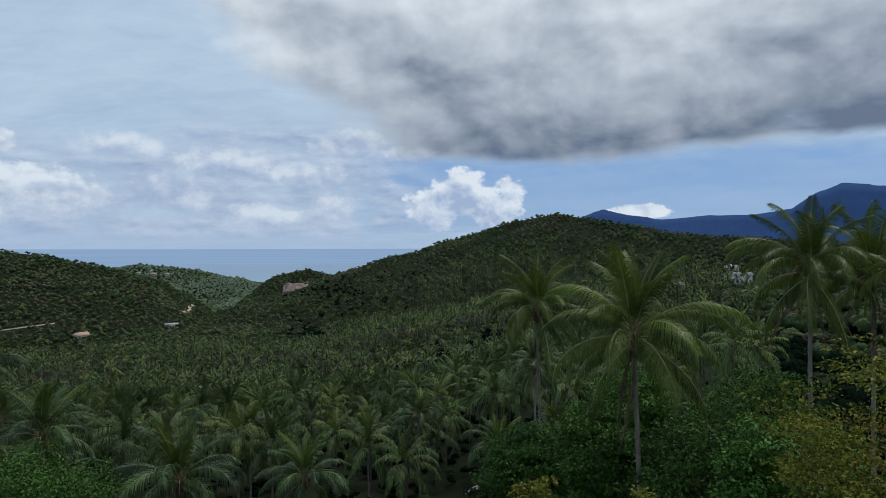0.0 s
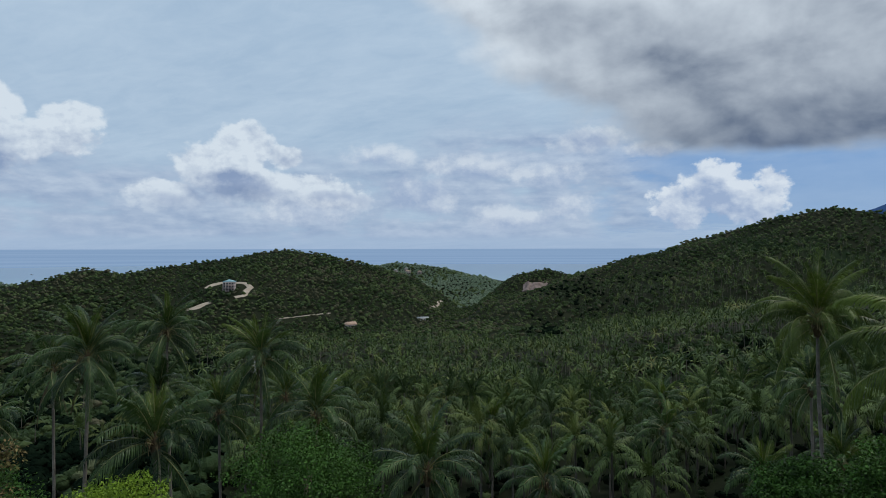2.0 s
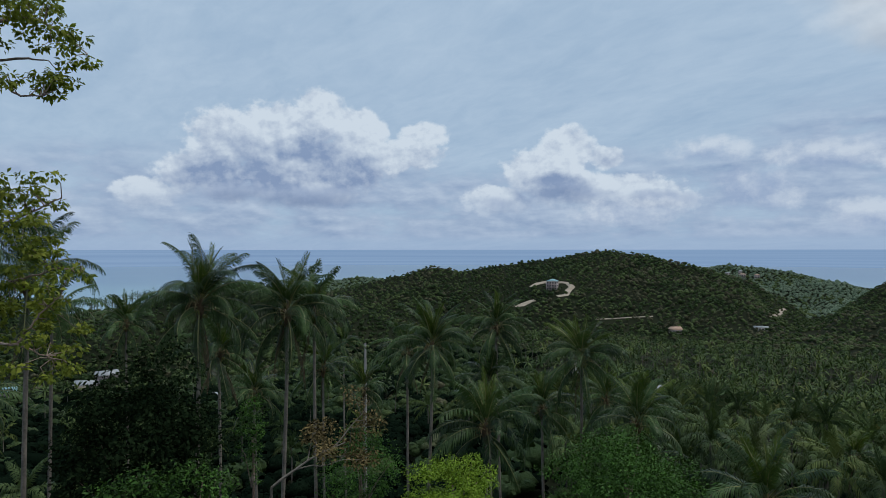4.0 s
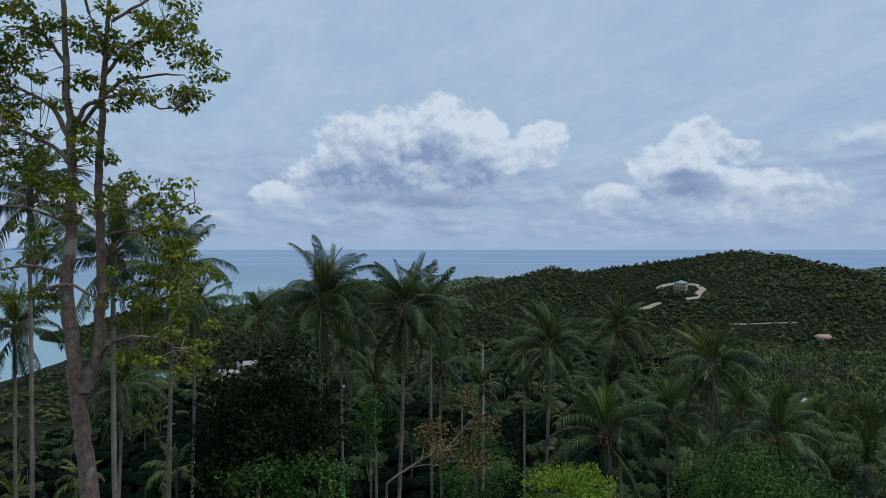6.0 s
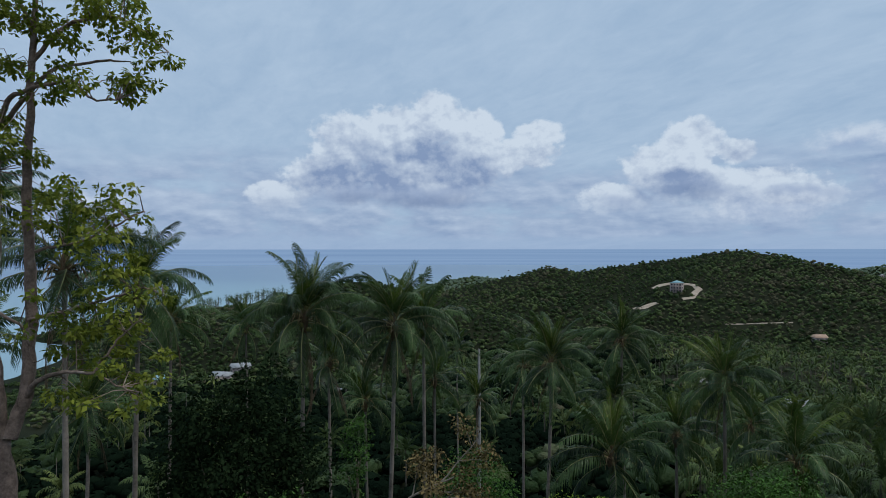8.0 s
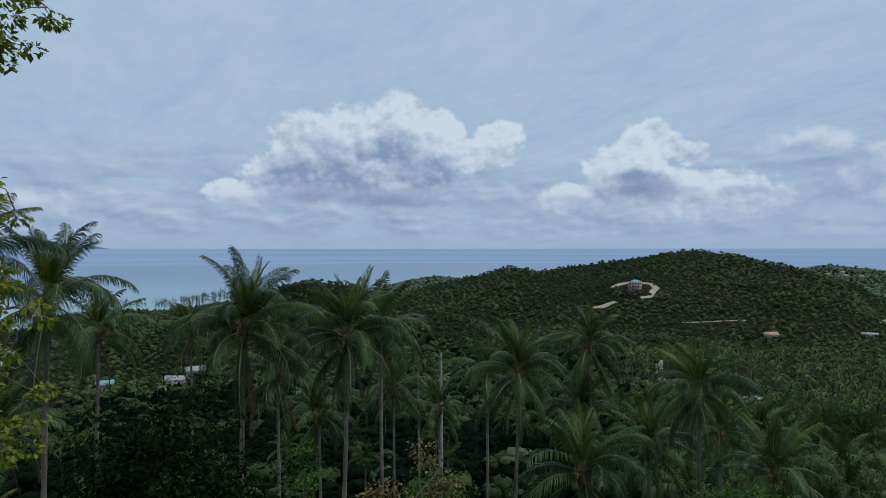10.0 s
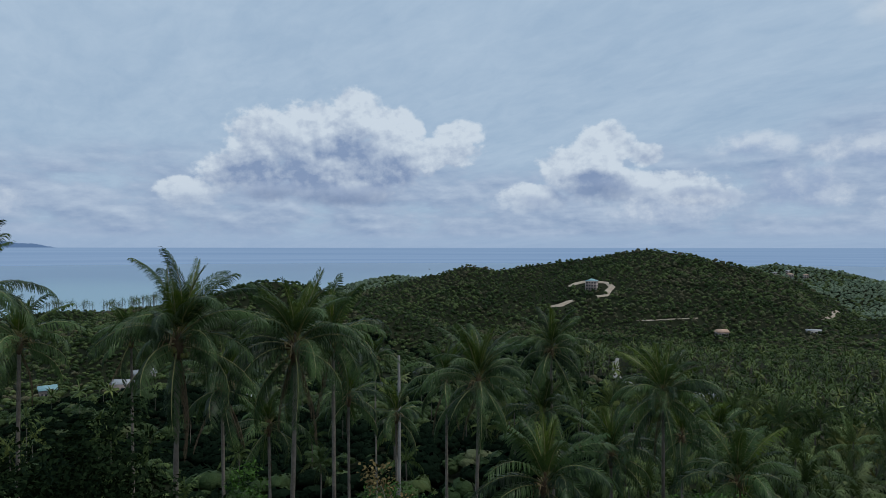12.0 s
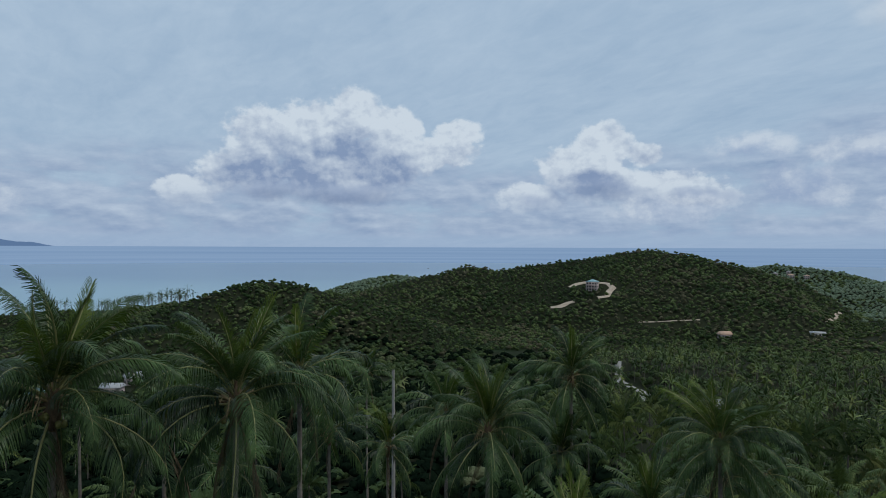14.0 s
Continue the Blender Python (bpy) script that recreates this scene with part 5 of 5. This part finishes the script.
def boats():
    for x, y, turn in ((-2700, 2080, 20), (-2560, 2230, 60), (-2900, 2010, 5)):
        b = new("fishing_boat")
        b.matrix_basis = pose(x, y, 0, 0, 0, turn)
        tagged(b, "small dark fishing boat far out on the sea", "boat", "boats on the sea")
        s = np.linspace(-1, 1, 9)
        half = 1.6 * (1 - s ** 4) ** 0.5 + 0.05
        rows = [np.stack([s * 7, k * half * (1 if zz > 0 else 0.6), np.full(9, zz) + 0.7 * s ** 2], 1) for k, zz in ((-1, 1.5), (-1, -0.4), (1, -0.4), (1, 1.5))]
        v = np.concatenate(rows)
        i, j = np.arange(3)[:, None] * 9, np.arange(8)[None]
        f = np.stack([i + j, i + j + 1, i + 10 + j, i + 9 + j], -1).reshape(-1, 4)
        part("hull", mesh_np("hull", v, [f], [FIBRE]), b)
        cv, cf = box(-1.5, 0, 2.4, 4, 2, 2.4)
        part("cabin", mesh_np("cabin", cv, [cf], [WALL_WHITE]), b)


boats()

# ---- the tall open tree beside the slope ----
def tall_tree():
    r = np.random.default_rng(91)
    root = np.array((-24.7, 0.9, 119.2))
    right, ahead = np.array((0.474, 0.880, 0)), np.array((-0.880, 0.474, 0))

    def p(u, w, depth=0.0):
        u = u if u < 3 else 3 + (u - 3) * 0.75
        return right * u + ahead * depth + np.array((0, 0, w))
    ground = float(land(root[0], root[1])[0]) - root[2] - 0.3
    tree = new("broadleaf_tree")
    tree.location = root + (0, 0, ground)
    tagged(tree, "tall open tree with mottled brown trunk and fresh yellow-green leaves", "tree")
    shift = np.array((0, 0, -ground))

    def limb(pts, r0, r1, name="limb", sides=8, parent=None):
        q = np.array([p(*a) for a in pts])
        t = np.linspace(0, len(q) - 1, 5 * len(q))
        q = np.stack([np.interp(t, np.arange(len(q)), q[:, k]) for k in range(3)], 1)
        k = np.array([0.25, 0.5, 0.25])
        for _ in range(2):
            q[1:-1] = q[:-2] * k[0] + q[1:-1] * k[1] + q[2:] * k[2]
        q[1:-1] += r.normal(0, r1 * 0.25 + 0.01, q[1:-1].shape)
        v, f = tube(q + shift, np.linspace(r0, r1, len(q)) * r.uniform(0.94, 1.06, len(q)), sides)
        part(name, mesh_np(name, v, [f], [BARK], smooth=True), tree)
        return q
    lines = [limb([(1.3, ground, 0), (1.0, -11, 0), (0.77, -7.1, 0), (0.5, -4.8, 0), (0.28, -2.8, 0), (0, -0.4, 0), (0.1, 1.8, 0.1), (0.1, 3.6, 0.2), (-0.05, 5.9, 0.2), (-0.15, 8, 0.1), (-0.2, 11.9, 0)], 0.34, 0.06, "trunk", 12),
             limb([(0.62, -3.7, 0), (0.86, -2.4, 0.4), (0.9, -0.6, 0.5), (0.95, 1.1, 0.4), (0.86, 3.1, 0.3), (1.05, 4.8, 0.2), (1.23, 6.8, 0), (1.5, 8.6, -0.2), (1.6, 11.2, -0.3)], 0.2, 0.05, "trunk", 10)]
    arms = [
        ([(0.05, 4.6, 0.2), (-0.7, 5.9, 0.4), (-1.9, 6.5, 0.8), (-3.4, 7.0, 1.2)], 0.10), ([(0.1, 3.8, 0.2), (-0.3, 4.4, 0), (-1.2, 5.0, -0.8), (-2.4, 5.6, -1.6)], 0.09),
        ([(0.1, 4.9, 0.2), (0.4, 5.3, 0.3), (1.36, 6.8, 0.6), (2.85, 7.1, 0.9), (3.64, 7.1, 1.0)], 0.09), ([(0.15, 5.0, 0.2), (0.6, 5.8, 0), (1.6, 6.05, -0.3), (2.7, 6.15, -0.5), (3.35, 5.55, -0.6), (4.3, 5.6, -0.6)], 0.08),
        ([(1.2, 6.7, 0), (2.05, 7.95, 0.2), (3.4, 8.25, 0.4), (4.5, 7.8, 0.6), (5.3, 7.3, 0.7)], 0.07), ([(0.8, -2.7, 0.3), (1.36, -2.05, 0), (2.26, -1.75, -0.3), (3.25, -1.75, -0.5), (4.6, -2.2, -0.6)], 0.09),
        ([(-0.4, -0.2, -0.3), (0.3, -0.05, -0.3), (1.05, -0.5, -0.1), (1.15, -1.6, 0.2)], 0.07), ([(1.0, -0.4, 0.2), (1.8, -0.2, 0.5), (2.9, 0.15, 0.8), (4.2, 0.5, 1.0), (4.9, 0.2, 1.0)], 0.06),
        ([(0.9, 1.5, 0.4), (2.3, 1.8, 0.6), (3.4, 2.35, 0.8), (4.2, 2.7, 0.9)], 0.05), ([(0.05, 1.9, 0), (-0.8, 2.4, -0.5), (-2.0, 2.5, -1.0)], 0.06), ([(0, 0.2, 0), (-0.8, 0.6, -0.6), (-2.0, 0.3, -1.0)], 0.06),
        ([(1.3, 7.5, 0), (0.9, 9.2, -0.6), (0.6, 10.8, -1.0)], 0.06), ([(1.5, 8.6, 0), (2.6, 9.6, 0.5), (4.0, 10.2, 0.8)], 0.06), ([(-0.1, 7.2, 0.2), (-1.1, 8.4, 0.5), (-2.0, 9.6, 0.8)], 0.07), ([(3.3, -1.75, -0.5), (4.0, -0.9, -0.3), (4.6, -0.4, 0)], 0.035)]
    for pts, thick in arms:
        lines.append(limb(pts, thick, 0.018))
    # where sprays of leaves hang: across, up
    sprays = [(-1.0, 8.4), (0.5, 8.4), (1.0, 7.9), (2.3, 7.8), (3.6, 8.6), (4.2, 7.8), (4.6, 6.5), (3.6, 5.8), (2.3, 6.8), (1.2, 6.2), (0.9, 4.8), (-1.7, 5.1), (-1.5, 4.6), (1.1, 4.2), (1.1, 3.3), (1.8, 2.6), (2.7, 2.9),
              (3.8, 2.7), (3.4, 2.0), (0.1, 2.4), (-1.0, 1.4), (-1.4, -0.4), (-1.5, 0.7), (-0.8, 3.1), (3.3, 0.9), (4.2, 0.9), (4.7, 0.1), (1.8, -0.6), (2.5, -1.1), (3.3, -0.8), (3.8, -1.3), (2.4, -2.2), (4.6, -1.9), (4.9, -2.6),
              (-0.8, 8.8), (2.2, 9.0), (4.0, 9.1), (-1.8, 7.4), (2.8, 8.2), (4.9, 7.3), (0.2, 6.6), (2.9, 0.2)]
    nodes = np.concatenate(lines[2:])
    centres, radii = [], []
    for u, w in sprays + [(r.uniform(-3.5, 4.5), r.uniform(8.5, 12)) for _ in range(16)] + [(r.uniform(-3.6, -1.8), r.uniform(-1, 8)) for _ in range(12)]:
        for _ in range(6):
            c = p(u + r.normal(0, 0.42), w + r.normal(0, 0.28), r.normal(0.1, 0.8))
            near = nodes[np.argmin(np.linalg.norm(nodes - c, axis=1))]
            mid = (c + near) / 2 + r.normal(0, 0.1, 3) + (0, 0, 0.1)
            v, f = tube(np.array([near, mid, c]) + shift, [0.018, 0.012, 0.005], 4)
            lines.append((v, f))
            centres.append(c + shift), radii.append(r.uniform(0.22, 0.42))
    v, f, w = joined([(a, b, 0) for a, b in lines[len(arms) + 2:]])
    part("twig_spray", mesh_np("twig_spray", v, [f], [BARK]), tree)
    v, f = leafy(centres, radii, 40, 0.185, 17, droop=0.5, flat=0.5)
    part("crown", mesh_np("crown", v, [f], [LEAF_LIME]), tree, "fresh yellow-green drooping leaves")


tall_tree()


def bare_tree():
    """A pale, nearly bare tree that leans over the slope, with a few brown leaves left."""
    r = np.random.default_rng(23)
    x, y = -28.2, 13.6
    base = float(land(x, y)[0])
    tree = new("bare_tree")
    tree.location = (x, y, base - 0.2)
    tagged(tree, "leaning pale-barked tree with sparse dry brown leaves", "tree")
    tall = 109.3 - base
    right = np.array((0.47, 0.88, 0))
    tips = []

    def grow(p0, way, length, thick, level):
        n = 6
        pts = [np.array(p0)]
        for k in range(n):
            way = way + r.normal(0, 0.16, 3) + (0, 0, 0.03)
            way = way / np.linalg.norm(way)
            pts.append(pts[-1] + way * length / n)
        v, f = tube(pts, np.linspace(thick, thick * 0.4, n + 1), 6)
        part("limb" if level else "trunk", mesh_np("limb", v, [f], [BARK_PALE], smooth=True), tree)
        if level == 2:
            tips.extend(pts[3:])
            return
        for k in range(4 if level == 0 else 3):
            q = pts[2 + k] if level == 0 else pts[3 + k]
            side = way + r.normal(0, 0.55, 3) + right * r.uniform(-0.2, 0.7)
            grow(q, side / np.linalg.norm(side), length * r.uniform(0.45, 0.65), thick * 0.5, level + 1)
    tv, tf = tube([(0, 0, 0), (0.1, 0.1, tall * 0.5), (0.1, 0.2, tall)], [0.12, 0.10, 0.07], 7)
    part("trunk", mesh_np("trunk", tv, [tf], [BARK_PALE], smooth=True), tree)
    grow((0.1, 0.2, tall), right * 0.75 + np.array((0, 0, 0.65)), 4.0, 0.07, 0)
    v, f = leafy(tips, np.full(len(tips), 0.6), 44, 0.17, 3)
    part("crown", mesh_np("crown", v, [f], [LEAF_BROWN]), tree, "sparse dry brown leaves")


bare_tree()

# a dead palm trunk without a crown
_z = float(land(-87.2, 56.0)[0])
_v, _f = tube([(-87.2, 56.0, _z - 0.3), (-87.2, 56.1, _z + 8), (-87.1, 56.0, 98), (-87.2, 56.0, 105.0)], [0.34, 0.26, 0.23, 0.19], 9)
tagged(new("dead_palm_trunk", mesh_np("dead_palm_trunk", _v, [_f], [POLE], smooth=True)), "bare grey trunk of a dead palm standing upright", "tree trunk")


def banana(x, y, size, seed):
    """A clump of broad upright banana leaves."""
    r = np.random.default_rng(seed)
    ob = new("banana_plant")
    ob.location = (x, y, float(land(x, y)[0]))
    tagged(ob, "banana plant with broad bright green leaves", "plant", "banana plants on the slope")
    sv, sf = tube([(0, 0, -0.1), (0, 0, size * 0.5), (0.05, 0, size * 0.9)], [0.13, 0.11, 0.07], 7)
    part("stem", mesh_np("stem", sv, [sf], [LEAF_LIGHT], smooth=True), ob)
    for k in range(7):
        a, s = k * 2.4 + r.normal(0, 0.2), np.linspace(0, 1, 9)
        th = radians(r.uniform(55, 85)) - s * radians(r.uniform(40, 95))
        ln = size * r.uniform(0.7, 0.95)
        run, up = np.cumsum(np.cos(th)) * ln / 9, np.cumsum(np.sin(th)) * ln / 9
        w = 0.34 * np.sin(np.pi * np.clip(s * 0.95 + 0.03, 0, 1)) ** 0.6
        o, q = np.array((math.cos(a), math.sin(a), 0)), np.array((-math.sin(a), math.cos(a), 0))
        mid = o * run[:, None] + np.stack([0 * up, 0 * up, up + size * 0.85], 1)
        v = np.concatenate([mid + q * w[:, None] + (0, 0, 0.05), mid, mid - q * w[:, None] + (0, 0, 0.05)])
        j = np.arange(8)
        f = np.concatenate([np.stack([j + b, j + b + 1, j + b + 10, j + b + 9], 1) for b in (0, 9)])
        part("leaf", mesh_np("leaf", v, [f], [LEAF_LIGHT]), ob)


for _k, (_x, _y, _s) in enumerate([(-27.5, 3.2, 2.6), (-29.0, 4.4, 2.4), (-30.5, 2.6, 3.2), (-27.0, 5.0, 2.2)]):
    banana(_x, _y, _s, 300 + _k)
